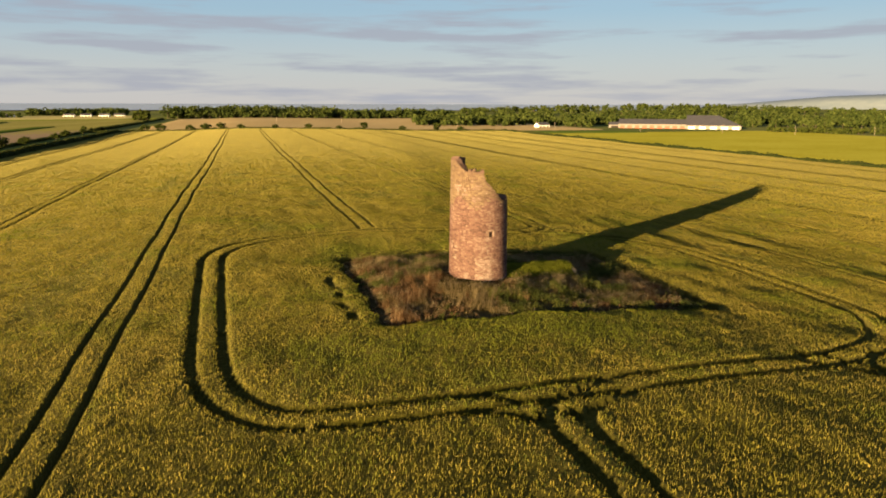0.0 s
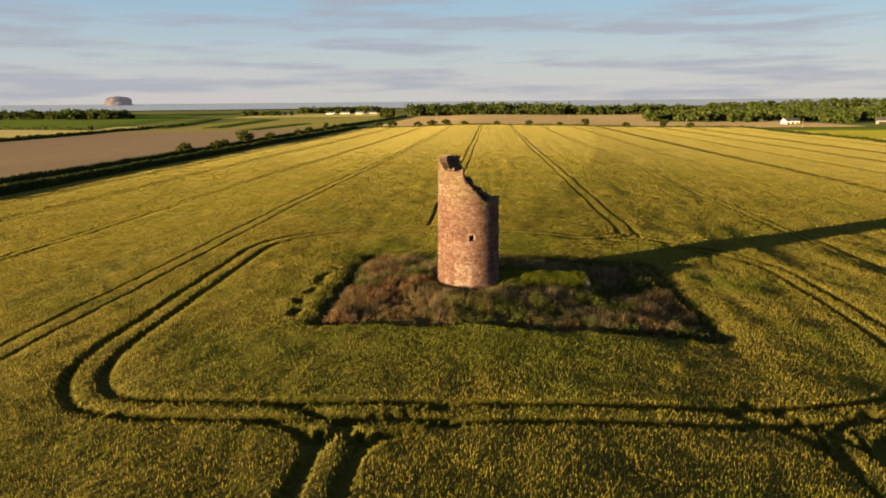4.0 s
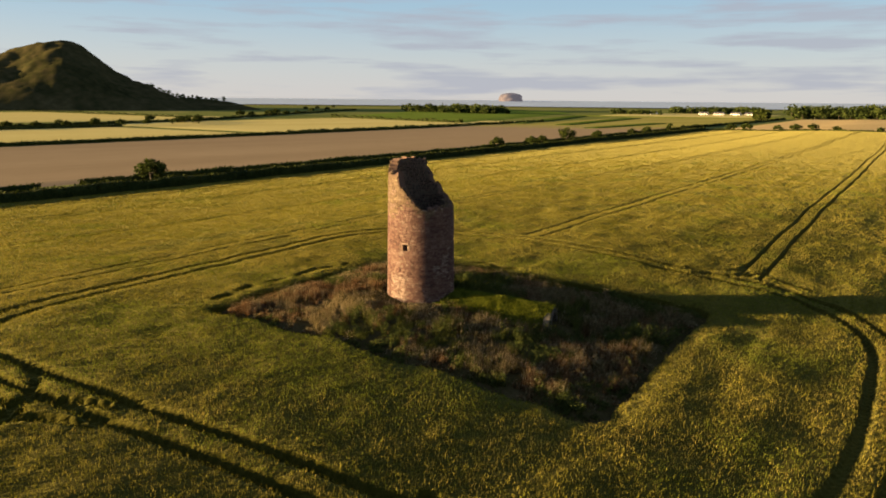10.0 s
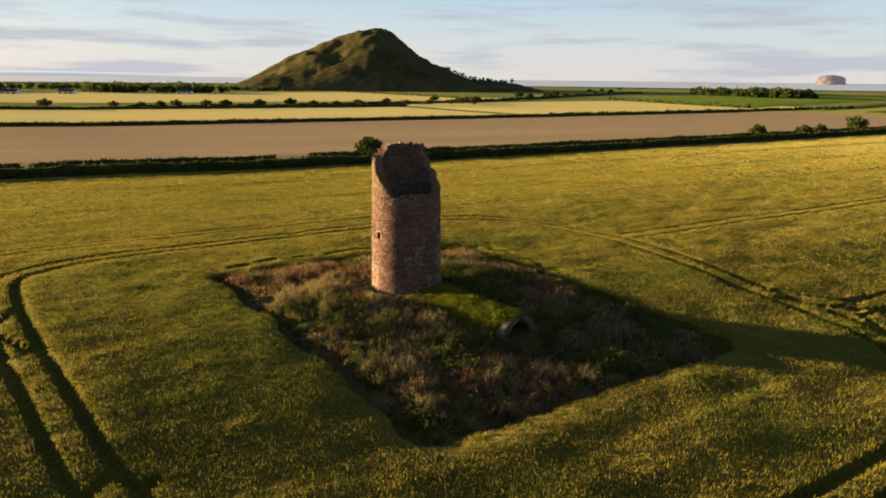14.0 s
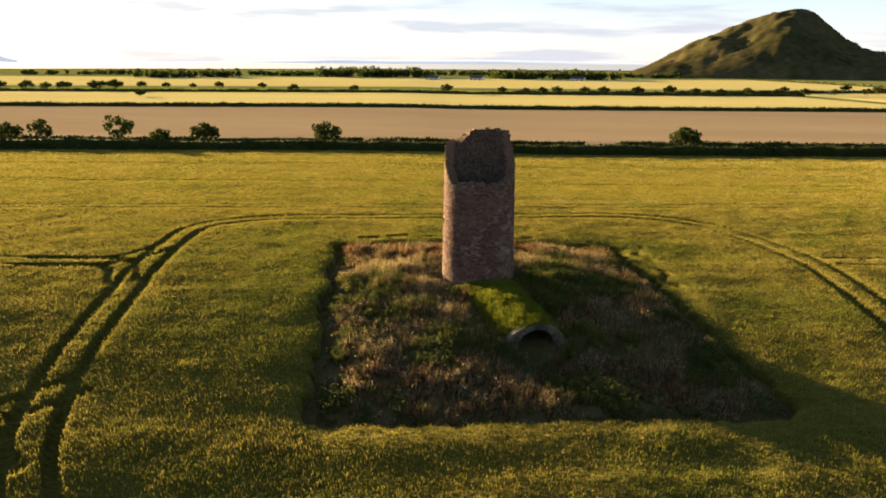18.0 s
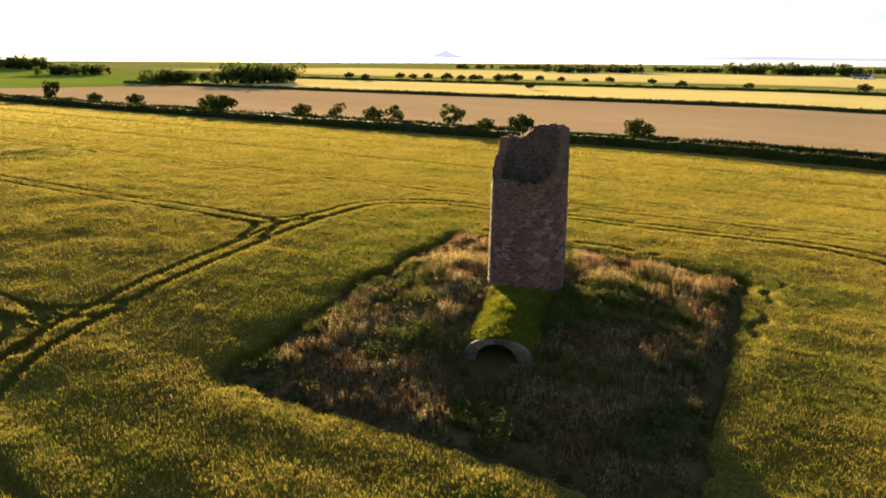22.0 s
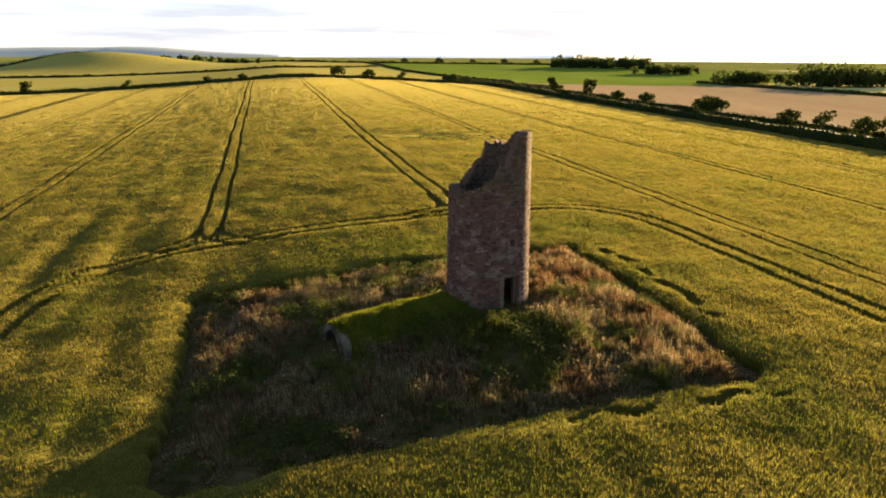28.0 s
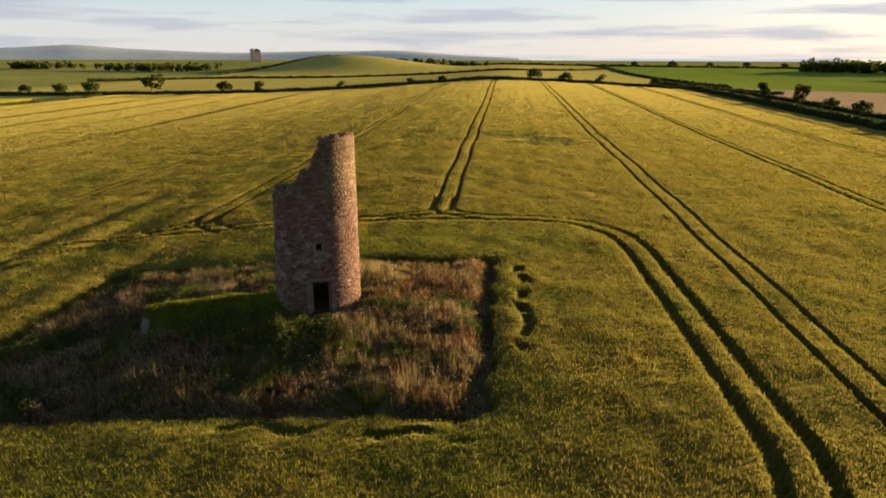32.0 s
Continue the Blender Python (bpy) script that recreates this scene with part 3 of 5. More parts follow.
def build_hill():
    """The steep isolated hill: a ridge profile across, falling off in depth, with crags."""
    cx, cy, ang = -1670.0, 370.0, radians(167.3)
    dx, dy = math.cos(ang), math.sin(ang)
    rx, ry = dy, -dx                      # to the right as seen from the field
    prof_s = [-400, -348, -302, -257, -211, -166, -126, -94, -61, -15, 24, 50, 83, 116, 150, 212, 310, 420]
    prof_z = [-12, -2, 26, 49, 74, 88, 107, 118, 131, 142, 128, 107, 78, 59, 46, 22, 16, -12]
    S, D = np.meshgrid(np.linspace(-430, 420, 150), np.linspace(-330, 330, 90), indexing="ij")
    h = np.interp(S, prof_s, prof_z) + 12
    k = np.clip(1 - (np.abs(D) / 330) ** 1.7, 0, 1)
    h = h * k
    X, Y = cx + S * rx + D * dx, cy + S * ry + D * dy
    crag = (vnoise(X, Y, 60, 11) - 0.5) * 15 * np.clip(np.abs(D) / 90, 0.15, 1) + (vnoise(X, Y, 22, 12) - 0.5) * 8 + (vnoise(X, Y, 8, 13) - 0.5) * 3
    h = h + crag * np.clip(h / 60, 0, 1)
    P = np.stack([X, Y, h - 20], -1).reshape(-1, 3)
    idx = np.arange(P.shape[0]).reshape(S.shape)
    q = np.stack([idx[:-1, :-1], idx[1:, :-1], idx[1:, 1:], idx[:-1, 1:]], -1).reshape(-1, 4)
    tagged(new("hill", quads("hill", P, q, M["heath"], True)), "steep dark grassy volcanic hill with crags", "hill", kind="structure")


build_hill()


def build_far_island(az, dist, width, height, mat, label, blunt=6.0):
    n, m = 40, 12
    pts, faces = [], []
    a0 = radians(az)
    cx, cy = dist * math.cos(a0), dist * math.sin(a0)
    for j in range(m + 1):
        t = j / m
        rr = (1 - t ** blunt) ** (0.5 if blunt > 2 else 1.0) if t < 1 else 0.0
        for i in range(n):
            a = 2 * math.pi * i / n
            w = 0.9 + 0.2 * noise.noise(Vector((math.cos(a) * 2, math.sin(a) * 2, t * 3 + az)))
            pts.append((cx + width / 2 * rr * w * math.cos(a), cy + width / 2 * rr * w * math.sin(a), -8 + height * t * (0.92 + 0.16 * w - 0.08)))
    for j in range(m):
        for i in range(n):
            k = (i + 1) % n
            faces.append((j * n + i, j * n + k, (j + 1) * n + k, (j + 1) * n + i))
    tagged(new("rock_island", mesh_from("rock_island", pts, faces, mat)), label, "island", kind="structure")


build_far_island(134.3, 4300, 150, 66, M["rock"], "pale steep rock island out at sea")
build_far_island(-134.2, 4700, 420, 64, M["hazy_shore"], "low hazy island on the sea horizon", 0.8)


def ridge(az0, az1, dist, base, heights, mat, name, label):
    """A far line of hills as a solid wedge of land."""
    n = 70
    A = np.radians(np.linspace(az0, az1, n))
    H = np.interp(np.linspace(0, 1, n), np.linspace(0, 1, len(heights)), heights)
    H = H * (0.9 + 0.2 * vnoise(np.linspace(0, 40, n), np.zeros(n), 3.0, 17))
    rows = []
    for off, k in ((-250, 0.0), (-110, 0.55), (0, 1.0), (140, 0.2)):
        r = dist + off
        rows.append(np.stack([r * np.cos(A), r * np.sin(A), base + H * k], -1))
    P = np.stack(rows).reshape(-1, 3)
    idx = np.arange(P.shape[0]).reshape(4, n)
    q = np.stack([idx[:-1, :-1], idx[1:, :-1], idx[1:, 1:], idx[:-1, 1:]], -1).reshape(-1, 4)
    tagged(new(name, quads(name, P, q, mat, True)), label, "hills", kind="structure")


ridge(8, 74, 4600, -10, [60, 90, 110, 120, 120, 115, 110, 105, 98, 70, 28, 12], M["hazy_hill"], "far_hills", "hazy blue-grey hills on the horizon")
ridge(-75, -20, 4500, -10, [12, 60, 40, 75, 40, 50], M["hazy_hill"], "far_hills", "hazy blue-grey hills on the horizon")
ridge(-108, -76, 4600, -10, [4, 30, 16, 22, 6], M["hazy_shore"], "far_hills", "low hazy shore on the horizon")
ridge(170, 225, 4800, -10, [6, 34, 48, 44, 24, 6], M["hazy_shore"], "far_hills", "hazy far shore over the sea")


# hedges, trees and woods -------------------------------------------------------------


def leaf_cards(centres, size, up=0.35, r=rng):
    """A small tilted four-sided leaf clump at each centre."""
    n = len(centres)
    d = r.normal(size=(n, 3))
    d[:, 2] = np.abs(d[:, 2]) * 0.6 + up
    d /= np.linalg.norm(d, axis=1)[:, None]
    t = np.cross(d, r.normal(size=(n, 3)))
    t /= np.linalg.norm(t, axis=1)[:, None] + 1e-9
    b = np.cross(d, t)
    s = (size * (0.6 + 0.8 * r.random(n)))[:, None]
    k = 0.55 + 0.4 * r.random((n, 1))
    P = np.stack([centres - t * s - b * s * k * 0.6, centres + t * s * 0.8 - b * s * k, centres + t * s + b * s * k * 0.7, centres - t * s * 0.7 + b * s * k], 1)
    return P.reshape(-1, 3), np.arange(4 * n).reshape(n, 4)


def tapered(bm, a, b, ra, rb, sides=7):
    """A tapered limb from a to b."""
    a, b = Vector(a), Vector(b)
    d = (b - a).normalized()
    s = d.orthogonal().normalized()
    t = d.cross(s)
    ra_, rb_ = [], []
    for i in range(sides):
        w = 2 * math.pi * i / sides
        o = s * math.cos(w) + t * math.sin(w)
        ra_.append(bm.verts.new(a + o * ra))
        rb_.append(bm.verts.new(b + o * rb))
    for i in range(sides):
        k = (i + 1) % sides
        bm.faces.new((ra_[i], ra_[k], rb_[k], rb_[i]))
    bm.faces.new(rb_)


def build_tree(seed, shape, leaves=650):
    """A hedgerow tree one metre tall to be scaled: trunk, limbs, and a crown of leaf clumps."""
    r = np.random.default_rng(seed)
    t = thing("hedgerow_tree", "dark green bushy hedgerow tree with an uneven crown", "tree", group="hedgerow trees")
    bm = bmesh.new()
    tapered(bm, (0, 0, -0.1), (0.02, 0.01, 0.42), 0.035, 0.022)
    part("trunk", bm, M["bark"], t)
    blobs = []
    k = 7 if shape == "round" else 9
    for i in range(k):
        a = 2 * math.pi * (i / k + 0.1 * r.random())
        if shape == "round":
            rad, z, s = 0.28 + 0.12 * r.random(), 0.22 + 0.42 * r.random(), 0.20 + 0.06 * r.random()
        elif shape == "wind":
            rad, z, s = 0.12 + 0.3 * r.random(), 0.3 + 0.55 * r.random(), 0.13 + 0.08 * r.random()
        else:
            rad, z, s = 0.12 + 0.18 * r.random(), 0.25 + 0.58 * r.random(), 0.16 + 0.07 * r.random()
        c = (rad * math.cos(a) + (0.14 * z if shape == "wind" else 0), rad * math.sin(a), z)
        blobs.append((c, s))
    blobs.append(((0, 0, 0.72), 0.2))
    for c, s in blobs[::2]:
        bm = bmesh.new()
        tapered(bm, (0.01, 0, 0.25 + 0.1 * r.random()), c, 0.016, 0.006, 5)
        part("limb", bm, M["bark"], t)
    pts = []
    each = leaves // len(blobs)
    for c, s in blobs:
        d = r.normal(size=(each, 3))
        d /= np.linalg.norm(d, axis=1)[:, None]
        rad = s * (0.55 + 0.5 * r.random((each, 1))) * (0.85 + 0.3 * r.random((each, 1)))
        pts.append(np.array(c) + d * rad * np.array([1.0, 1.0, 0.85]))
    P, q = leaf_cards(np.vstack(pts), 0.045, 0.2, r)
    part("crown", quads("crown", P, q, M["leaf"]), M["leaf"], t)
    return t


TREES = [build_tree(21, "round"), build_tree(22, "tall"), build_tree(23, "wind", 420), build_tree(24, "round", 800)]
used = set()


def plant(u, v, height, kind, spread=1.0, sink=0.1):
    x, y = xy(u, v)
    m = Matrix.Translation((x, y, z_at(x, y) - sink)) @ Matrix.Rotation(u * 1.7 + v, 4, "Z") @ Matrix.Diagonal((height * spread, height * spread, height, 1))
    if kind in used:
        s = TREES[kind].scale
        return copy_thing(TREES[kind], m @ Matrix.Diagonal((1 / s.x, 1 / s.y, 1 / s.z, 1)))
    used.add(kind)
    TREES[kind].matrix_basis = m
    return TREES[kind]


for u, h, k in ((-312, 6.4, 1), (-269, 7.2, 1), (-243, 3.6, 0), (-219, 4.2, 0), (-179, 5.6, 0), (-169, 5.8, 3), (-138, 4.0, 0), (-122, 4.6, 2), (-110, 4.2, 0), (-101, 5.0, 2),
                (-80.3, 6.0, 2), (-72, 2.6, 0), (-59.5, 4.6, 3), (-29.8, 4.8, 0), (62.5, 5.2, 3), (248, 4.4, 0), (277, 3.6, 3), (296, 3.4, 0), (328, 7.0, 0), (374, 3.8, 0), (427, 3.4, 3), (470, 4, 0), (520, 5, 1)):
    plant(u + 2, -132 + (k - 1.5) * 1.2, h + 2.0, k, 1.05 if k in (0, 3) else 0.9)
for u, h in ((70, 4.2), (90, 3.6), (105, 4.4), (118, 5.2), (142, 5.0), (159, 5.5), (189, 5.8), (217, 6.8), (263, 4.0), (313, 4.2), (22, 6.2), (-58, 4.2), (-110, 5.0), (240, 4.4), (288, 4.0), (338, 4.6), (365, 4.2), (395, 4.8), (420, 4.4)):
    plant(u, -576, h + 3.0, int(u) % 2 * 3, 1.15)
for u, v, h in ((-200, -470, 6), (420, -600, 9), (432, -606, 8), (450, -612, 10), (470, -640, 7), (-150, -640, 7), (-190, -640, 8), (-215, -642, 6), (-240, -642, 7), (-262, -640, 8), (-300, -645, 8), (-330, -640, 7), (-420, -560, 8)):
    plant(u, v, h, 3 if u < 0 else 0, 1.1)
for u, v, h in ((626, -750, 11), (642, -745, 9), (688, -760, 11), (720, -780, 12), (746, -785, 9), (811, -826, 8), (960, -938, 10), (1070, -1000, 10), (1110, -1100, 9), (1205, -1155, 9), (1380, -1265, 10),
                (240, -640, 6), (264, -632, 5), (316, -640, 6), (355, -645, 7), (424, -658, 9), (484, -676, 7),
                (-452, -575, 9), (-404, -600, 9), (-389, -602, 8), (-372, -604, 9), (-347, -600, 10), (-328, -596, 8), (-312, -592, 9), (-283, -588, 10), (-267, -592, 11)):
    plant(u, v, h, 3 if int(h) % 2 else 0, 1.15)
for v, h, k in ((272, 5.6, 3), (250, 6.4, 0), (231, 8.0, 0), (194, 11.4, 2), (150, 7.2, 3), (130, 6.0, 1), (82, 4.2, 2), (42, 3.4, 0), (24, 3.4, 3), (-27, 6.8, 3), (-44, 5.6, 0), (-63, 4.8, 2), (-93, 5.4, 3)):
    plant(-363, v, h + 1.4, k, 1.0)
for v, h in ((-210, 11), (-268, 13), (-325, 11), (-380, 12), (-436, 11)):
    plant(-1120, v, h, 0)
for v, h, k in ((-95, 5, 0), (-83, 5.5, 3), (-60, 4.5, 0), (-48, 5, 3), (-36, 5, 0), (-20, 3.6, 3), (8, 3.4, 0), (36, 4.2, 0), (62, 3.2, 3), (84, 5.4, 1), (118, 4, 0), (150, 6, 1), (172, 4, 3)):
    plant(563, v, h * 1.35, k, 1.2)


def build_hedge(points, height, width, label, per_m=9, card=0.34, seed=3, uneven=1.0):
    """A lumpy hedge along a line: a dark core and a skin of leaf clumps."""
    r = np.random.default_rng(seed)
    line = polyline([xy(*p) for p in points], 1.5)
    L = len(line)
    t = np.gradient(line, axis=0)
    t /= np.linalg.norm(t, axis=1)[:, None]
    nrm = np.stack([t[:, 1], -t[:, 0]], 1)
    along = np.arange(L) * 1.5
    hh = height * (1 + uneven * 0.6 * (vnoise(along, along * 0, 7.0, seed + 1) - 0.47)) * (1 + uneven * 0.3 * (vnoise(along, along * 0, 1.9, seed + 2) - 0.5))
    gz = ground(line[:, 0], line[:, 1])
    th = thing("hedge", label, "hedge", group="field hedges")
    prof = [(-0.5, -0.3), (-0.46, 0.55), (-0.25, 0.86), (0.25, 0.86), (0.46, 0.55), (0.5, -0.3)]
    P = np.stack([np.column_stack([line + nrm * (a * width * 0.85), gz + hh * b]) for a, b in prof])
    idx = np.arange(6 * L).reshape(6, L)
    q = np.stack([idx[:-1, :-1], idx[1:, :-1], idx[1:, 1:], idx[:-1, 1:]], -1).reshape(-1, 4)
    part("thicket", quads("thicket", P.reshape(-1, 3), q, M["hedge_leaf"]), None, th)
    n = int(L * 1.5 * per_m)
    i = r.integers(0, L, n)
    a = r.random(n) * math.pi
    cc = np.column_stack([line[i] + nrm[i] * (np.cos(a) * width * 0.5 * (0.9 + 0.25 * r.random(n)))[:, None] + t[i] * ((r.random(n) - 0.5) * 1.8)[:, None],
                          gz[i] + hh[i] * (0.12 + np.sin(a) * (0.76 + 0.15 * r.random(n)))])
    C, q = leaf_cards(cc, card, 0.25, r)
    part("foliage", quads("foliage", C, q, M["hedge_leaf"]), None, th)
    return th


build_hedge([(-470, -114), (-200, -113.5), (100, -113.5), (330, -114), (560, -115)], 2.6, 3.2, "dark trimmed hedge along the field road", 22, 0.24, 31, 0.4)
build_hedge([(-470, -137), (-60, -137.5), (-30, -137)], 1.8, 2.4, "second dark hedge beside the field road", 15, 0.24, 32, 0.5)
build_hedge([(-16, -137), (30, -137), (40, -137)], 1.8, 2.4, "short length of hedge with gaps", 15, 0.24, 33, 0.5)
build_hedge([(50, -137), (300, -137), (640, -139)], 1.8, 2.4, "second dark hedge beside the field road", 15, 0.24, 34, 0.5)
build_hedge([(-520, -354), (-100, -354), (200, -354), (560, -353)], 2.4, 2.8, "tall dark hedge between the fields", 10, 0.32, 35, 0.4)
build_hedge([(-700, -563), (0, -563), (330, -562)], 2.6, 2.8, "dark hedge between far fields", 6, 0.4, 36, 0.5)
build_hedge([(80, -572), (230, -588), (455, -645), (560, -694), (780, -820), (1180, -1015)], 3.0, 3.4, "dark hedge running out to the sea fields", 4, 0.6, 37)
build_hedge([(560, -1170), (555, -900), (548, -735)], 2.6, 3.0, "dark hedge between far pale fields", 3, 0.7, 49)
build_hedge([(-361, -160), (-362, 0), (-363, 120), (-358, 230), (-345, 330)], 2.2, 2.8, "dark hedge at the field end", 14, 0.26, 38, 0.5)
build_hedge([(-470, -116), (-420, -135), (-366, -160)], 1.6, 2.2, "dark hedge at the field corner", 6, 0.4, 39)
build_hedge([(562, -140), (562, 60), (560, 214)], 1.6, 2.4, "low dark hedge at the field end", 7, 0.4, 40)
build_hedge([(560, 214), (300, 214.5), (0, 214.5), (-345, 215)], 1.7, 2.6, "low grassy bank between the fields", 7, 0.32, 41)
build_hedge([(-1155, -560), (-1155, -150), (-1152, 120)], 3.4, 3.4, "dark hedge across the green fields", 3, 0.8, 42)
build_hedge([(-430, -153), (-800, -154), (-1150, -154)], 2.0, 2.6, "low hedge along the farm track", 4, 0.6, 47)
build_hedge([(-571, 357), (-670, 260), (-692, 183), (-751, 100), (-787, 31), (-849, -55), (-954, -145)], 2.6, 3.0, "dark hedge along the foot of the hill", 5, 0.5, 48, 0.6)
build_hedge([(-1150, 140), (-980, 250), (-800, 330)], 2.6, 3.0, "broken hedge across the hillside", 4, 0.6, 43)
build_hedge([(336, -360), (520, -360), (760, -356)], 2.4, 2.8, "dark hedge beside the pasture", 4, 0.6, 44)
build_hedge([(716, -664), (680, -530), (646, -402)], 3.4, 3.4, "row of bushes along the pasture", 4, 0.7, 45, 1.4)
build_hedge([(575, -137), (760, -133), (1060, -128)], 2.4, 3.2, "dark hedge beside the tan field", 4, 0.6, 46)


def build_wood(name, spots, height, mat, label, leaves=46, size=1.5, seed=9, base=None):
    """A wood far off: trunks under many uneven crowns, one mesh each."""
    r = np.random.default_rng(seed)
    pts, sz = [], []
    bm = bmesh.new()
    for x, y in spots:
        hgt = height * (0.68 + 0.5 * r.random())
        z = z_at(x, y) if base is None else base(x, y)
        tapered(bm, (x, y, z - 0.5), (x, y, z + hgt * 0.5), 0.35, 0.2, 5)
        for b in range(5):
            c = np.array([x + r.normal() * hgt * 0.2, y + r.normal() * hgt * 0.2, z + hgt * (0.2 + 0.55 * r.random())])
            d = r.normal(size=(leaves // 3, 3))
            d /= np.linalg.norm(d, axis=1)[:, None]
            pts.append(c + d * hgt * (0.2 + 0.07 * r.random()) * np.array([1, 1, 0.85]))
    th = thing(name, label, "wood", kind="stuff")
    part("trunks", bm, M["bark"], th)
    P, q = leaf_cards(np.vstack(pts), size, 0.25, r)
    part("crowns", quads("crowns", P, q, mat), None, th)
    return th


def spots_uv(n, u0, u1, v0, v1, seed):
    r = np.random.default_rng(seed)
    return [xy(u0 + (u1 - u0) * r.random(), v0 + (v1 - v0) * r.random()) for _ in range(n)]


def spots_xy(n, cx, cy, rx, ry, seed):
    r = np.random.default_rng(seed)
    out = []
    while len(out) < n:
        a, b = r.random() * 2 - 1, r.random() * 2 - 1
        if a * a + b * b < 1:
            out.append((cx + a * rx, cy + b * ry))
    return out


def spots_fan(n, az0, az1, d0, d1, seed):
    r = np.random.default_rng(seed)
    az, d = np.radians(az0 + (az1 - az0) * r.random(n)), np.sqrt(d0 * d0 + (d1 * d1 - d0 * d0) * r.random(n))
    return list(zip(d * np.cos(az) - 2.5, d * np.sin(az) - 64))


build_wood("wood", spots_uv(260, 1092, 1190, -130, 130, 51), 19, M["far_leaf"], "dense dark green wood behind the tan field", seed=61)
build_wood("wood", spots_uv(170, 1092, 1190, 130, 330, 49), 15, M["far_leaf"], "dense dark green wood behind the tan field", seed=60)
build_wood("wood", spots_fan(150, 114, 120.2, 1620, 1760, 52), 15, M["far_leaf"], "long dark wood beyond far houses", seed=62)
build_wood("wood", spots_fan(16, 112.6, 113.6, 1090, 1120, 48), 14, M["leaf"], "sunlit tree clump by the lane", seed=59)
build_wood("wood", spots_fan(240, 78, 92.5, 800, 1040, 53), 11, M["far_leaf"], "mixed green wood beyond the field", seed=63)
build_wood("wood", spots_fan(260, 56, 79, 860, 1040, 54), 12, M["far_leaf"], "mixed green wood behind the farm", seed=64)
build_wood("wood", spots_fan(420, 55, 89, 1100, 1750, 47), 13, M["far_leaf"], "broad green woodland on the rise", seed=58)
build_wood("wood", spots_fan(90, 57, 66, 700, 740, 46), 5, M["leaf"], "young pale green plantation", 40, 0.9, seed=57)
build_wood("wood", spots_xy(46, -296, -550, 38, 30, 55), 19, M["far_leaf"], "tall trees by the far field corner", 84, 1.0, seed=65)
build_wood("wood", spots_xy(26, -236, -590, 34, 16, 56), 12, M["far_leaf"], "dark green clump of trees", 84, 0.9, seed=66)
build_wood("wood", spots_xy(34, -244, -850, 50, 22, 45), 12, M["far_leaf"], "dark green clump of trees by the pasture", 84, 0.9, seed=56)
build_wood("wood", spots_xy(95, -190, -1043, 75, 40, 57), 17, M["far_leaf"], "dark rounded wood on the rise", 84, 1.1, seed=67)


def spots_arc(n, az0, az1, d0, d1, seed):
    r = np.random.default_rng(seed)
    az, d = np.radians(az0 + (az1 - az0) * r.random(n)), d0 + (d1 - d0) * r.random(n)
    return list(zip(51 + d * np.cos(az), 10 + d * np.sin(az)))


for k, (a0, a1, d0, h, n) in enumerate(((209.5, 217, 1180, 13, 80), (217, 224, 1500, 8, 60), (195, 203.5, 1230, 17, 110), (203.5, 209, 1350, 9, 50), (180.5, 190, 1180, 16, 120), (190, 195, 1500, 11, 50), (176, 180.5, 1400, 9, 40))):
    build_wood("wood", spots_arc(n, a0, a1, d0, d0 + 90, 80 + k), h, M["far_leaf"], "dark green wood near the shore", 30, 1.7, seed=90 + k)


def shoulder(x, y):
    return float(np.interp((y - 370.0) / 0.9755, [110, 150, 212, 310, 420], [48, 36, 12, 6, -14]))


build_wood("wood", [(-1665 + 0.22 * q + 6 * math.sin(q), 370 + 0.9755 * q) for q in (146, 152, 160, 176, 182, 194, 200, 208, 216, 224, 233, 240, 252, 262, 275, 284, 300, 310)], 11, M["far_leaf"], "wind-bent trees on the hill's shoulder", 40, 1.3, seed=71, base=shoulder)
build_wood("wood", spots_xy(100, -1000, 880, 140, 60, 62), 17, M["far_leaf"], "dark wood beyond the pasture", 54, 1.6, seed=72)
build_wood("wood", spots_xy(26, -800, 1180, 60, 30, 63), 10, M["far_leaf"], "small dark clump of trees on the skyline", 30, 1.8, seed=73)
build_wood("wood", spots_xy(50, 1020, -850, 75, 35, 64), 12, M["far_leaf"], "dark green trees in the valley", 40, 1.3, seed=74)
build_wood("wood", spots_xy(60, 745, -800, 110, 30, 66), 12, M["far_leaf"], "dark green trees in the valley", 40, 1.3, seed=76)
build_wood("wood", spots_xy(36, 420, -985, 130, 25, 65), 9, M["far_leaf"], "trees along the top of the green hill", 30, 1.5, seed=75)
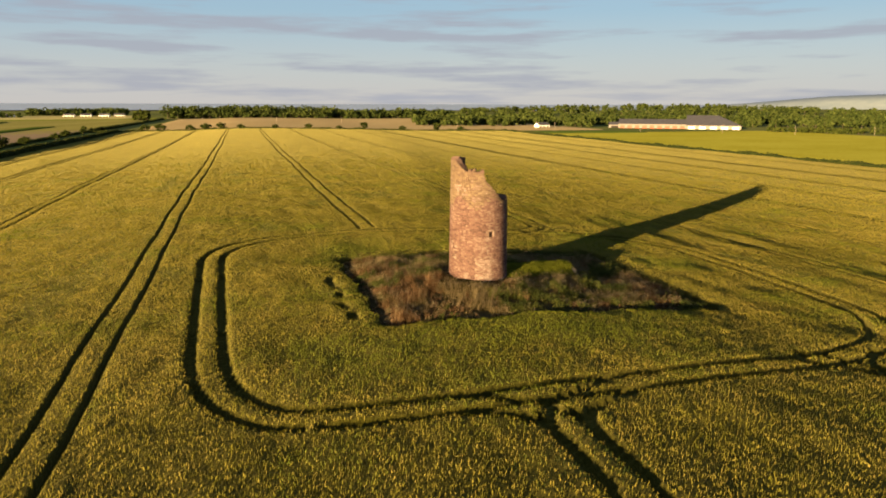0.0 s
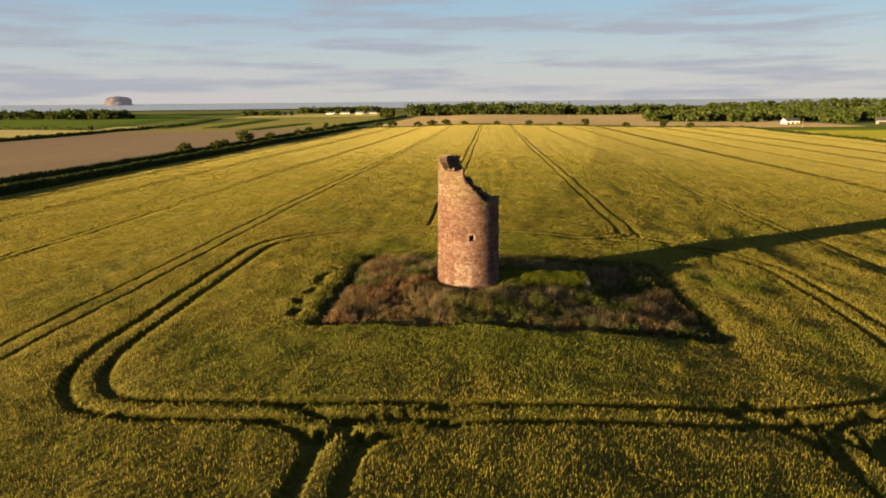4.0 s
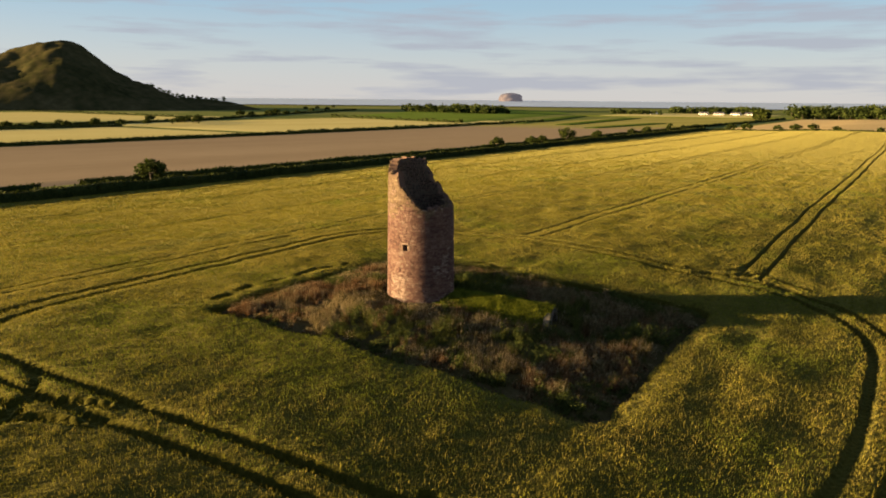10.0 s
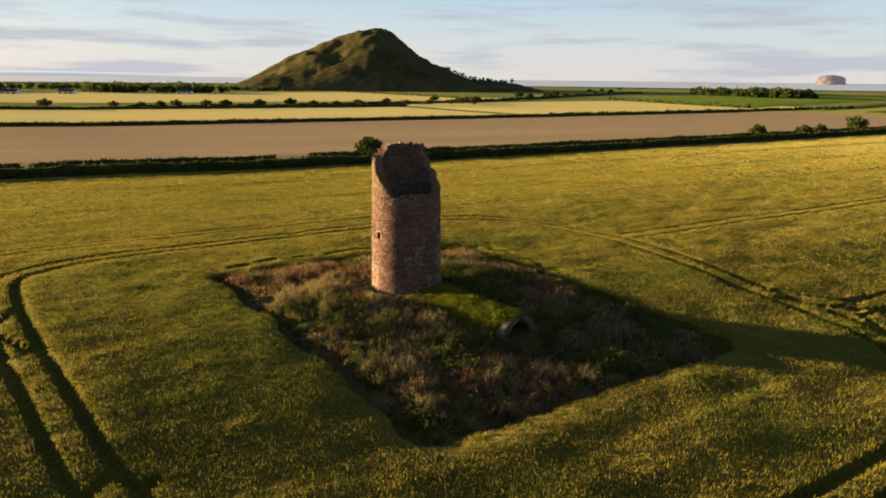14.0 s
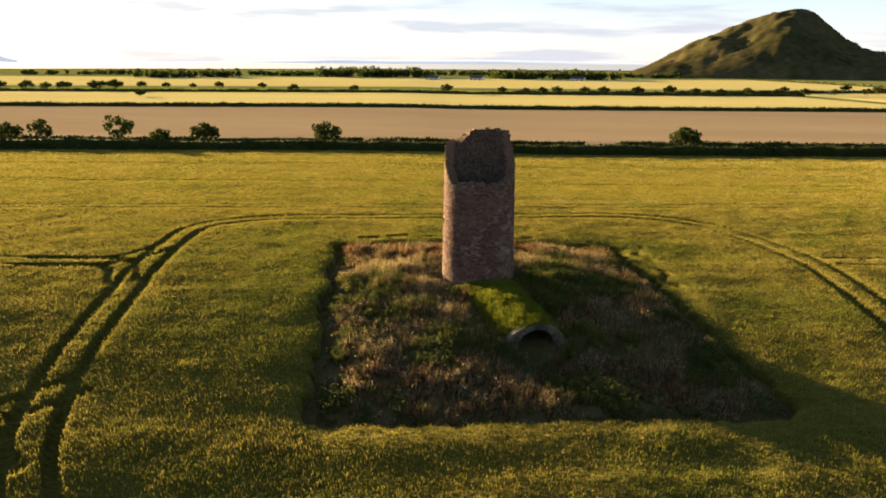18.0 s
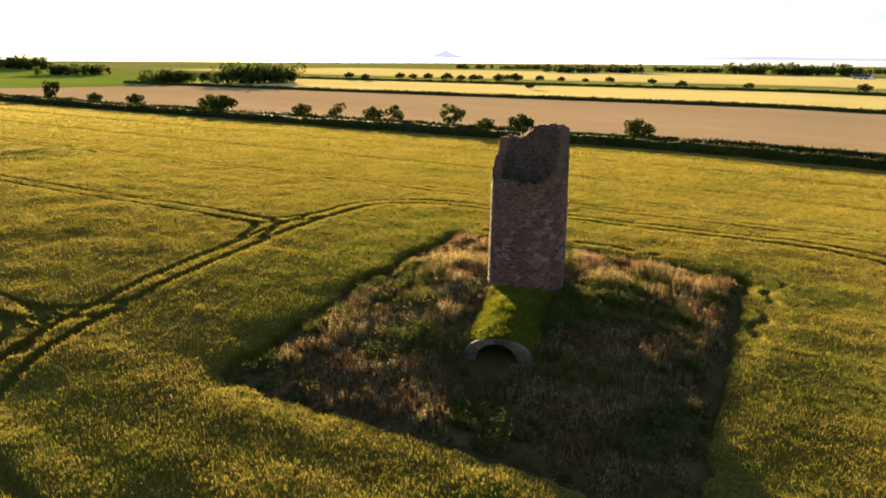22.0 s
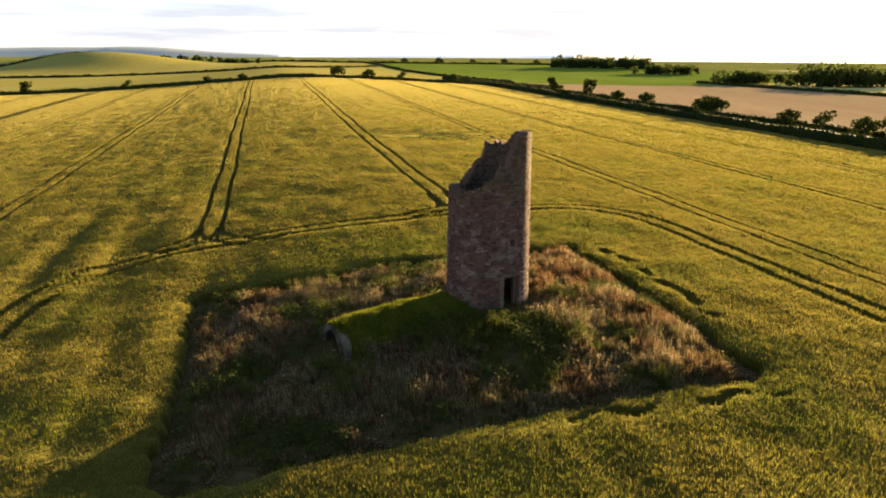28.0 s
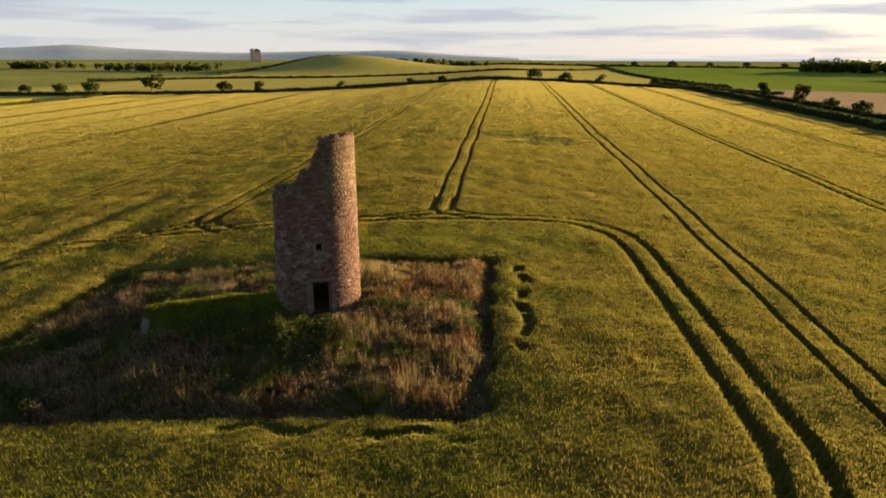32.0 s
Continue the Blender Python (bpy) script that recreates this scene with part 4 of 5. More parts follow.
# farm and far buildings ---------------------------------------------------------------


def build_shed(name, at, turn, length, width, eaves, rise, wall_mat, roof_mat, label, doors=0, door_mat=None, hip=0):
    """A long pitched building: walls, two roof slopes, gables and a row of doors."""
    t = thing(name, label, "building", at, turn)
    bm = bmesh.new()
    for sy in (-1, 1):
        bmesh.ops.create_cube(bm, size=1.0, matrix=Matrix.Translation((0, sy * (width / 2 - 0.15), eaves / 2)) @ Matrix.Diagonal((length, 0.3, eaves, 1)))
    wall = part("wall", bm, wall_mat, t)
    for sx in (-1, 1):
        bm = bmesh.new()
        a = [bm.verts.new((sx * length / 2 + o, y, z)) for o in (-0.15, 0.15) for y, z in ((-width / 2, 0), (width / 2, 0), (width / 2, eaves), (0, eaves + (rise if sx < 0 or not hip else 0.01)), (-width / 2, eaves))]
        bm.faces.new(a[:5])
        bm.faces.new(a[5:][::-1])
        for i in range(5):
            k = (i + 1) % 5
            bm.faces.new((a[i], a[5 + i], a[5 + k], a[k]))
        part("gable", bm, wall_mat, t)
    for sy in (-1, 1):
        bm = bmesh.new()
        e, ov = width / 2 + 0.4, 0.4
        p = [(-length / 2 - ov, sy * e, eaves - 0.1), (length / 2 + ov, sy * e, eaves - 0.1), (length / 2 + ov - hip, 0, eaves + rise + 0.12), (-length / 2 - ov, 0, eaves + rise + 0.12)]
        lo = [bm.verts.new(q) for q in p]
        hi = [bm.verts.new((q[0], q[1], q[2] + 0.18)) for q in p]
        bm.faces.new(lo)
        bm.faces.new(hi[::-1])
        for i in range(4):
            k = (i + 1) % 4
            bm.faces.new((lo[i], lo[k], hi[k], hi[i]))
        part("roof", bm, roof_mat, t)
    if hip:
        bm = bmesh.new()
        e = width / 2 + 0.4
        p = [(length / 2 + 0.4, -e, eaves - 0.1), (length / 2 + 0.4, e, eaves - 0.1), (length / 2 + 0.4 - hip, 0, eaves + rise + 0.12)]
        lo = [bm.verts.new(q) for q in p]
        hi = [bm.verts.new((q[0], q[1], q[2] + 0.18)) for q in p]
        bm.faces.new(lo)
        bm.faces.new(hi[::-1])
        for i in range(3):
            k = (i + 1) % 3
            bm.faces.new((lo[i], lo[k], hi[k], hi[i]))
        part("roof_hip", bm, roof_mat, t)
    for i in range(doors):
        x = -length / 2 + length * (i + 0.5) / doors
        part("door", box_bm(length / doors * 0.62, 0.14, eaves * 0.7, (x, -width / 2 - 0.06, eaves * 0.36)), door_mat, wall)
    return t


def on_ground(x, y, sink=0.3):
    return (x, y, z_at(x, y) - sink)


build_shed("farm_shed", on_ground(271, 677), radians(-19), 52, 34, 4.0, 9.6, M["harl"], M["slate"], "large farm building with a broad hipped slate roof", 5, M["harl_light"], 22)
build_shed("farm_shed", on_ground(214, 697), radians(-16), 68, 20, 4.6, 4.8, M["harl"], M["slate"], "long farm range with dark red doors", 9, M["red_paint"], 0)
build_shed("farm_shed", on_ground(184, 708), radians(-16), 25, 10, 3.4, 2.6, M["harl"], M["slate"], "low farm building with a slate roof", 2, M["dark"], 0)
build_shed("cottage", on_ground(98, 700), radians(30), 14, 8, 3.0, 2.6, M["harl_light"], M["slate"], "pale cottage among trees", 3, M["dark"])
for u, v, a in ((1400, -322, 0.1), (1402, -294, 0.3), (1398, -262, 0.0), (1404, -238, 0.4), (1395, -420, 0.2), (1390, -480, 0.1)):
    x, y = xy(u, v)
    build_shed("cottage", on_ground(x, y), a, 18, 8, 3.2, 3.0, M["harl_light"], M["slate"], "pale far cottage with a slate roof", 3, M["dark"])
for x, y, a in ((-1010, -270, 1.3), (-1050, -210, 1.2), (-1090, -60, 1.4)):
    build_shed("cottage", on_ground(x, y), a, 22, 9, 3.4, 3.2, M["harl_light"], M["slate"], "pale far cottage with a slate roof", 3, M["dark"])


def build_tower_house(x, y):
    t = thing("tower_house", "tall pink-harled tower house with turrets", "house", on_ground(x, y), radians(35))
    wall = part("wall", box_bm(20, 14, 22, (0, 0, 11), 0.2), M["pink_harl"], t)
    part("wing", box_bm(9, 10, 26, (8, 9, 13), 0.2), M["pink_harl"], t)
    bm = bmesh.new()
    bmesh.ops.create_cone(bm, cap_ends=True, segments=4, radius1=12.6, radius2=4.0, depth=4.0, matrix=Matrix.Translation((0, 0, 24)) @ Matrix.Rotation(radians(45), 4, "Z"))
    part("roof", bm, M["slate"], t)
    for a, b in ((-6, 5), (0, 5), (6, 5), (-6, 11), (0, 11), (6, 11), (-6, 17), (6, 17)):
        part("window", box_bm(1.2, 0.12, 1.9, (a, -7.03, b)), M["dark"], wall)


build_tower_house(904, -1270)


def build_pole():
    t = thing("utility_pole", "grey wooden utility pole", "pole", group="utility poles")
    bm = bmesh.new()
    tapered(bm, (0, 0, -0.5), (0, 0, 8.2), 0.15, 0.1, 8)
    part("post", bm, M["wood"], t)
    part("crossarm", box_bm(1.5, 0.1, 0.12, (0, 0, 7.8)), M["wood"], t)
    return t


pole = build_pole()
first = True
for u, v in ((560, 168), (556, 262), (520, 330), (470, 380), (430, 420), (400, 470), (780, -60), (785, 20), (790, 95), (-470, 470)):
    x, y = xy(u, v)
    m = Matrix.Translation(on_ground(x, y)) @ Matrix.Rotation(0.4, 4, "Z")
    if first:
        pole.matrix_basis = m
        first = False
    else:
        copy_thing(pole, m)

# the ruined windmill tower ----------------------------------------------------------
TOWER_Z = 0.35
RIM = [(0, 7.75), (14, 7.78), (34, 7.6), (50, 7.66), (62, 7.8), (74, 7.95), (86, 8.25), (97, 8.5), (99, 8.85), (108, 9.15), (117, 9.3), (118.5, 9.95), (125, 10.1), (131, 10.4), (132, 11.08), (150, 11.15),
       (172, 11.1), (192, 11.18), (212, 11.05), (218, 10.85), (223, 10.6), (230, 10.42), (240, 10.3), (256, 10.28), (277, 10.2), (278.5, 9.75), (284, 9.2), (289, 8.95), (301, 8.5), (308, 8.3), (312, 7.9), (320, 7.75), (334, 7.65), (348, 7.68), (360, 7.75)]
# azimuth, half width in degrees, bottom, top of each opening
DOOR_AZ = 125.0
OPENINGS = [(DOOR_AZ, 13.4, TOWER_Z - 0.9, 2.5), (DOOR_AZ - 1.5, 3.6, 4.43, 4.9), (-66.0, 4.2, 4.48, 4.94)]
THICK = 0.66


def rim_smooth(az):
    a = [p[0] for p in RIM]
    b = [p[1] for p in RIM]
    return float(np.interp(az % 360, a, b)) + 0.04 * noise.noise(Vector((az * 0.13, 0.3, 0.0))) + 0.06 * noise.noise(Vector((az * 0.5, 1.3, 0.0)))


def rim_at(az):
    """The broken wall head: the general line, stepped stone by stone."""
    k = int((az % 360) / 5.0)
    return rim_smooth(az) + 0.26 * (random.Random(k * 7 + 3).random() - 0.5)


def tower_r(z):
    return 2.65 - 0.014 * z


def in_opening(az, z, grow_deg=0.0, grow_z=0.0):
    for a, w, z0, z1 in OPENINGS:
        if abs((az - a + 180) % 360 - 180) < w + grow_deg and z0 - grow_z < z < z1 + grow_z:
            return True
    return False


def build_core(t):
    na, z0, dz = 240, TOWER_Z - 0.9, 0.1
    nz = int((12.1 - z0) / dz)
    solid = np.zeros((na, nz), bool)
    for i in range(na):
        az = 360.0 * (i + 0.5) / na
        top = rim_at(az)
        for j in range(nz):
            z = z0 + (j + 0.5) * dz
            solid[i, j] = z < top and not in_opening(az, z)
    bm = bmesh.new()
    vs = {}

    def vert(i, j, side):
        key = (i % na, j, side)
        if key not in vs:
            a, z = 2 * math.pi * (i % na) / na, z0 + j * dz
            r = tower_r(z) - (0.045 if side == 0 else THICK)
            r += 0.02 * noise.noise(Vector((math.cos(a) * 7, math.sin(a) * 7, z * 3)))
            vs[key] = bm.verts.new((r * math.cos(a), r * math.sin(a), z))
        return vs[key]

    for i in range(na):
        for j in range(nz):
            if not solid[i, j]:
                continue
            k = i + 1
            bm.faces.new((vert(i, j, 0), vert(k, j, 0), vert(k, j + 1, 0), vert(i, j + 1, 0)))
            bm.faces.new((vert(i, j, 1), vert(i, j + 1, 1), vert(k, j + 1, 1), vert(k, j, 1)))
            if j + 1 >= nz or not solid[i, j + 1]:
                bm.faces.new((vert(i, j + 1, 0), vert(k, j + 1, 0), vert(k, j + 1, 1), vert(i, j + 1, 1)))
            if j > 0 and not solid[i, j - 1]:
                bm.faces.new((vert(i, j, 0), vert(i, j, 1), vert(k, j, 1), vert(k, j, 0)))
            if not solid[(i + 1) % na, j]:
                bm.faces.new((vert(k, j, 0), vert(k, j, 1), vert(k, j + 1, 1), vert(k, j + 1, 0)))
            if not solid[(i - 1) % na, j]:
                bm.faces.new((vert(i, j, 0), vert(i, j + 1, 0), vert(i, j + 1, 1), vert(i, j, 1)))
    part("rubble_core", bm, M["mortar"], t, "pinkish lime-mortared rubble core of the wall")


def block_mesh(seed, mat):
    """One rough building stone, a unit cube with worn, uneven corners; x points outward."""
    r = random.Random(seed)
    pts = [Vector((sx * 0.5 + (r.uniform(-0.14, 0.02) if sx > 0 else 0), sy * (0.5 - r.uniform(0, 0.06)), sz * (0.5 - r.uniform(0, 0.07)))) for sx in (-1, 1) for sy in (-1, 1) for sz in (-1, 1)]
    bm = bmesh.new()
    v = [bm.verts.new(p) for p in pts]
    for f in ((0, 1, 3, 2), (4, 6, 7, 5), (0, 4, 5, 1), (2, 3, 7, 6), (0, 2, 6, 4), (1, 5, 7, 3)):
        bm.faces.new([v[k] for k in f])
    bmesh.ops.bevel(bm, geom=[e for e in bm.edges if all(q.co.x > 0.1 for q in e.verts)], offset=0.07, segments=1, affect="EDGES")
    bmesh.ops.recalc_face_normals(bm, faces=bm.faces[:])
    me = bpy.data.meshes.new("stone")
    bm.to_mesh(me)
    bm.free()
    me.materials.append(mat)
    return me


def stone_matrix(az, z, length, height, depth, inner=False):
    a = radians(az)
    r = tower_r(z) - depth / 2 + 0.02 if not inner else tower_r(z) - THICK + depth / 2 - 0.02
    turn = a if not inner else a + math.pi
    return Matrix.Translation((r * math.cos(a), r * math.sin(a), z)) @ Matrix.Rotation(turn, 4, "Z") @ Matrix.Diagonal((depth, length, height, 1))


def limewashed(az, z):
    """Whether a stone still wears old limewash: ragged patches round the north-east face."""
    far_off = max(abs(az - 84) / 42, abs(z - 3.9) / 1.7)
    return float(vnoise(np.array(az * 0.045), np.array(z * 1.3), 0.5, 58)) > 0.5 + 0.3 * far_off ** 2


def build_tower():
    t = thing("windmill_tower", "roofless ruined round tower of red sandstone rubble with a broken top", "tower")
    build_core(t)
    r = random.Random(12)
    variants = [block_mesh(40 + k, M["stone"]) for k in range(6)]
    limed_variants = [block_mesh(40 + k, M["pale_stone"]) for k in range(6)]
    raw = []
    for me in variants:
        raw.append((np.array([v.co[:] for v in me.vertices]), [tuple(p.vertices) for p in me.polygons]))
    pieces, joined = [], {"inner_stone": ([], [], [0]), "stone": ([], [], [0]), "upper_stone": ([], [], [0]), "pale_stone": ([], [], [0])}
    z = TOWER_Z - 0.7
    while z < 11.7:
        hgt = r.uniform(0.085, 0.17)
        az = r.uniform(0, 20)
        end = az + 360
        while az < end - 3:
            ln = r.uniform(0.12, 0.36) * (1.3 if r.random() < 0.15 else 1.0)
            dg = math.degrees(ln / tower_r(z))
            mid = (az + dg / 2) % 360
            az += dg
            zc = z + hgt / 2 + r.uniform(-0.02, 0.02)
            if zc + hgt * 0.3 > rim_at(mid) or in_opening(mid, zc, dg / 2 + 3.0, hgt / 2 + 0.03):
                continue
            dep = r.uniform(0.10, 0.16) + (0.08 if 7.45 < z < 7.6 else 0.0)      # a thin proud course
            pieces.append((mid, zc, stone_matrix(mid, zc, ln - 0.025, hgt - 0.022, dep) @ Matrix.Rotation(radians(r.uniform(-4, 4)), 4, "X"), r.randrange(6)))
        z += hgt
    z = 6.2
    while z < 11.6:                                   # inner face above the broken rim
        hgt = r.uniform(0.1, 0.19)
        az = 0
        while az < 360:
            ln = r.uniform(0.15, 0.4)
            dg = math.degrees(ln / (tower_r(z) - THICK))
            mid = az + dg / 2
            az += dg
            if z + hgt * 0.8 < rim_at(mid):
                pieces.append((mid, z, stone_matrix(mid, z + hgt / 2, ln - 0.03, hgt - 0.025, 0.12, True), r.randrange(6), True))
        z += hgt
    own = [p for p in pieces if len(p) == 4 and 75 < p[0] < 165 and 0.8 < p[1] < 5.2]
    own = own[:300]
    chosen = set(id(p) for p in own)
    for p in pieces:
        if id(p) in chosen:
            continue
        V, F = raw[p[3]]
        m = np.array(p[2])
        washed = limewashed(p[0], p[1])
        lime = float(vnoise(np.array(p[0] * 0.045 * 0.6), np.array(p[1]), 0.55, 55)) * 0.6 + float(vnoise(np.array(p[0] * 0.045), np.array(p[1] * 1.4), 1.6, 56)) * 0.4
        pale = washed or (262 < p[0] < 300 and p[1] < 2.7 and r.random() < 0.45) or (p[1] < 0.5 and r.random() < 0.3) or (lime > 0.68 and r.random() < 0.6) or r.random() < 0.012
        jv, jf, jb = joined["inner_stone" if len(p) > 4 else "pale_stone" if pale else "upper_stone" if p[1] > 7.5 + 0.5 * math.sin(p[0] * 0.09) + r.uniform(-0.3, 0.3) else "stone"]
        W = V @ m[:3, :3].T + m[:3, 3]
        jv += [tuple(q) for q in W]
        jf += [tuple(i + jb[0] for i in f) for f in F]
        jb[0] += len(V)
    ob = part("inner_stonework", mesh_from("inner_stonework", joined["inner_stone"][0], joined["inner_stone"][1], M["inner_stone"]), None, t, "rubble of the inner wall face, coloured dark for its shade")
    ob["kind"] = "stuff"
    ob = part("upper_stonework", mesh_from("upper_stonework", joined["upper_stone"][0], joined["upper_stone"][1], M["upper_stone"]), None, t, "weathered yellowish rubble near the broken top")
    ob["kind"] = "stuff"
    ob = part("pale_stonework", mesh_from("pale_stonework", joined["pale_stone"][0], joined["pale_stone"][1], M["pale_stone"]), None, t, "pale lime-washed stones near the blocked doorway")
    ob["kind"] = "stuff"
    ob = part("stonework", mesh_from("stonework", joined["stone"][0], joined["stone"][1], M["stone"]), None, t, "weathered pinkish-red sandstone rubble courses")
    ob["kind"] = "stuff"
    for p in own:
        limed = limewashed(p[0], p[1])
        ob = new("stone", (limed_variants if limed else variants)[p[3]])
        ob.parent = t
        ob.matrix_basis = p[2]
    # dressed stones: door jambs and lintel, window and slot surrounds, blocked opening
    dressed = [block_mesh(60 + k, M["buff_stone"]) for k in range(3)]

    def dress(az, z, ln, hg, dep=0.16, name="dressed_stone"):
        ob = new(name, dressed[int(abs(az * 7 + z * 13)) % 3])
        ob.parent = t
        ob.matrix_basis = stone_matrix(az, z, ln, hg, dep)

    zz = 0.4
    while zz < 2.4:
        h = 0.32
        for s in (-1, 1):
            dress(DOOR_AZ + s * 16.2, zz + h / 2, 0.24 if int(zz * 3) % 2 else 0.3, h - 0.02, 0.15)
        zz += h
    dress(DOOR_AZ, 2.61, 1.62, 0.22, 0.16, "lintel")
    for s in (-1, 1):
        dress(DOOR_AZ - 1.5 + s * 6.0, 4.66, 0.2, 0.46, 0.15)
        dress(-66 + s * 6.6, 4.71, 0.2, 0.46, 0.15)
    dress(DOOR_AZ - 1.5, 5.0, 0.66, 0.18, 0.15, "lintel")
    dress(DOOR_AZ - 1.5, 4.34, 0.62, 0.14, 0.17, "sill")
    dress(-66, 5.03, 0.62, 0.17, 0.15, "lintel")
    for k, z in enumerate((0.75, 1.1, 1.45, 1.8, 2.15)):
        dress(-94 + 2 * (k % 2), z, 0.34, 0.32, 0.14)
        dress(-69 - 2 * (k % 2), z, 0.34, 0.32, 0.14)
    # oak frame set back in the doorway
    a = radians(DOOR_AZ)
    fr = Matrix.Rotation(a, 4, "Z")
    for s in (-1, 1):
        ob = part("door_post", box_bm(0.09, 0.08, 2.3, (2.15, s * 0.53, 1.4), 0.008), M["wood"], t, "grey weathered timber door post")
        ob.matrix_basis = fr
    # grass rooted in the broken wall head
    rr = np.random.default_rng(8)
    azs = rr.random(2600) * 360
    azs = azs[(vnoise(azs, azs * 0, 14.0, 77) > 0.42)]
    tops = np.array([rim_at(q) for q in azs])
    rad = 2.53 - rr.random(len(azs)) * THICK * 0.95
    base = np.column_stack([rad * np.cos(np.radians(azs)), rad * np.sin(np.radians(azs)), tops - 0.08])
    P, q = blades(base, 0.10 + 0.14 * rr.random(len(azs)), 0.05, 0.5, rr)
    part("wall_head_grass", quads("wall_head_grass", P, q, M["weed"]), None, t, "yellowed grass on the broken wall head")
    return t


def blades(base, height, width, lean, r, wind=(0.0, 0.0)):
    """One pointed blade at each base point."""
    n = len(base)
    a = r.random(n) * 2 * math.pi
    height = np.broadcast_to(height, (n,))
    width = np.broadcast_to(width, (n,))
    side = np.column_stack([np.cos(a), np.sin(a), np.zeros(n)]) * (width / 2)[:, None]
    b = r.random(n) * 2 * math.pi
    tip = base + np.column_stack([np.cos(b) * lean * height + wind[0] * height, np.sin(b) * lean * height + wind[1] * height, height])
    P = np.stack([base - side, base + side, tip], 1).reshape(-1, 3)
    return P, np.arange(3 * n).reshape(n, 3)


tower = build_tower()


# the turfed vault beside the tower -----------------------------------------------------
VAULT_AZ, VAULT_END = radians(31.0), 10.75


def vault_crown(x):
    """Height of the turf over the vault's middle line."""
    return 0.8 + 0.2 * np.sin(math.pi * np.clip((x - 2) / 9, 0, 1)) - 0.04 * (x - 2)


def vault_profile(x, y):
    """How much of that height the turf keeps to the sides; it narrows and frays towards the mouth."""
    half = 2.6 - 0.06 * x + 0.5 * (vnoise(x * 1.0 + 30, y * 0 + 3, 1.7, 94) - 0.5)
    return np.clip(1 - (np.abs(y) / half) ** 2.0, 0, 1) ** 0.75


def build_vault():
    t = thing("vault", "turf-covered stone vault with a round-arched open end", "vault", (0, 0, 0), VAULT_AZ)
    # turf mound over the barrel: x runs out from the tower
    nx, ny = 60, 44
    X, Y = np.meshgrid(np.linspace(1.9, VAULT_END - 0.1, nx), np.linspace(-4.2, 4.2, ny), indexing="ij")
    gx, gy = X * math.cos(VAULT_AZ) - Y * math.sin(VAULT_AZ), X * math.sin(VAULT_AZ) + Y * math.cos(VAULT_AZ)
    base = ground(gx, gy)
    crown = vault_crown(X)
    prof = vault_profile(X, Y)
    Z = base - 0.08 + (crown - base) * prof + 0.10 * (vnoise(gx, gy, 0.8, 91) - 0.5) * prof + 0.08 * (vnoise(gx, gy, 0.3, 92) - 0.5)
    P = np.stack([X, Y, Z], -1).reshape(-1, 3)
    idx = np.arange(P.shape[0]).reshape(X.shape)
    q = np.stack([idx[:-1, :-1], idx[1:, :-1], idx[1:, 1:], idx[:-1, 1:]], -1).reshape(-1, 4)
    part("turf_mound", quads("turf_mound", P, q, M["turf"], True), None, t, "bright green mossy turf over the vault")
    # grass on the turf
    rr = np.random.default_rng(15)
    n = 16000
    bx, by = 2.3 + rr.random(n) * (VAULT_END - 2.4), (rr.random(n) * 2 - 1) * 2.7
    cx, cy = bx * math.cos(VAULT_AZ) - by * math.sin(VAULT_AZ), bx * math.sin(VAULT_AZ) + by * math.cos(VAULT_AZ)
    bz = ground(cx, cy) - 0.05
    bz = bz + (vault_crown(bx) - bz) * vault_profile(bx, by)
    P, q = blades(np.column_stack([bx, by, bz - 0.02]), 0.10 + 0.26 * rr.random(n) * vnoise(cx, cy, 0.7, 93), 0.05, 0.6, rr)
    part("turf_grass", quads("turf_grass", P, q, M["turf"]), None, t)
    # end wall: spandrel stones round an open arch, voussoirs, and the dark barrel behind
    spring, rad, floor_z = -1.0, 1.2, -2.2
    bm = bmesh.new()
    n = 20
    inner = [(rad * math.cos(math.pi * k / n), spring + rad * 0.86 * math.sin(math.pi * k / n)) for k in range(n + 1)]
    inner = [(rad, floor_z)] + inner + [(-rad, floor_z)]
    for x0, x1 in ((VAULT_END - 0.1, 4.2),):
        ring0 = [bm.verts.new((x0, y, z)) for y, z in inner]
        ring1 = [bm.verts.new((x1, y * 0.98, z)) for y, z in inner]
        for a in range(len(inner) - 1):
            bm.faces.new((ring0[a], ring0[a + 1], ring1[a + 1], ring1[a]))
        bm.faces.new(ring1)
        bm.faces.new([ring0[0], ring1[0], ring1[-1], ring0[-1]])
    part("barrel", bm, M["vault_stone"], t, "dark stone barrel inside the vault")
    bm = bmesh.new()
    outer = []
    for y, z in inner:
        k = max(abs(y) / rad, 0.001)
        ang = math.atan2(max(z - spring, 0), y)
        ro = 2.0
        oy, oz = ro * math.cos(ang), spring + 1.36 * math.sin(ang) if z > floor_z else floor_z
        outer.append((oy if z > floor_z else math.copysign(ro, y), min(oz, 0.4)))
    f0 = [bm.verts.new((VAULT_END - 0.12, y, z)) for y, z in inner]
    f1 = [bm.verts.new((VAULT_END - 0.12, y, z)) for y, z in outer]
    for a in range(len(inner) - 1):
        bm.faces.new((f0[a], f1[a], f1[a + 1], f0[a + 1]))
    g1 = [bm.verts.new((VAULT_END - 0.55, v.co.y, v.co.z)) for v in f1]
    for a in range(len(inner) - 1):
        bm.faces.new((f1[a], g1[a], g1[a + 1], f1[a + 1]))
    end_wall = part("end_wall", bm, M["vault_stone"], t, "low rubble end wall under the turf")
    n = 15
    vous = [block_mesh(80 + k, M["vault_stone"]) for k in range(3)]
    for k in range(n):
        a = math.pi * (k + 0.5) / n
        ob = new("voussoir", vous[k % 3])
        ob.parent = end_wall
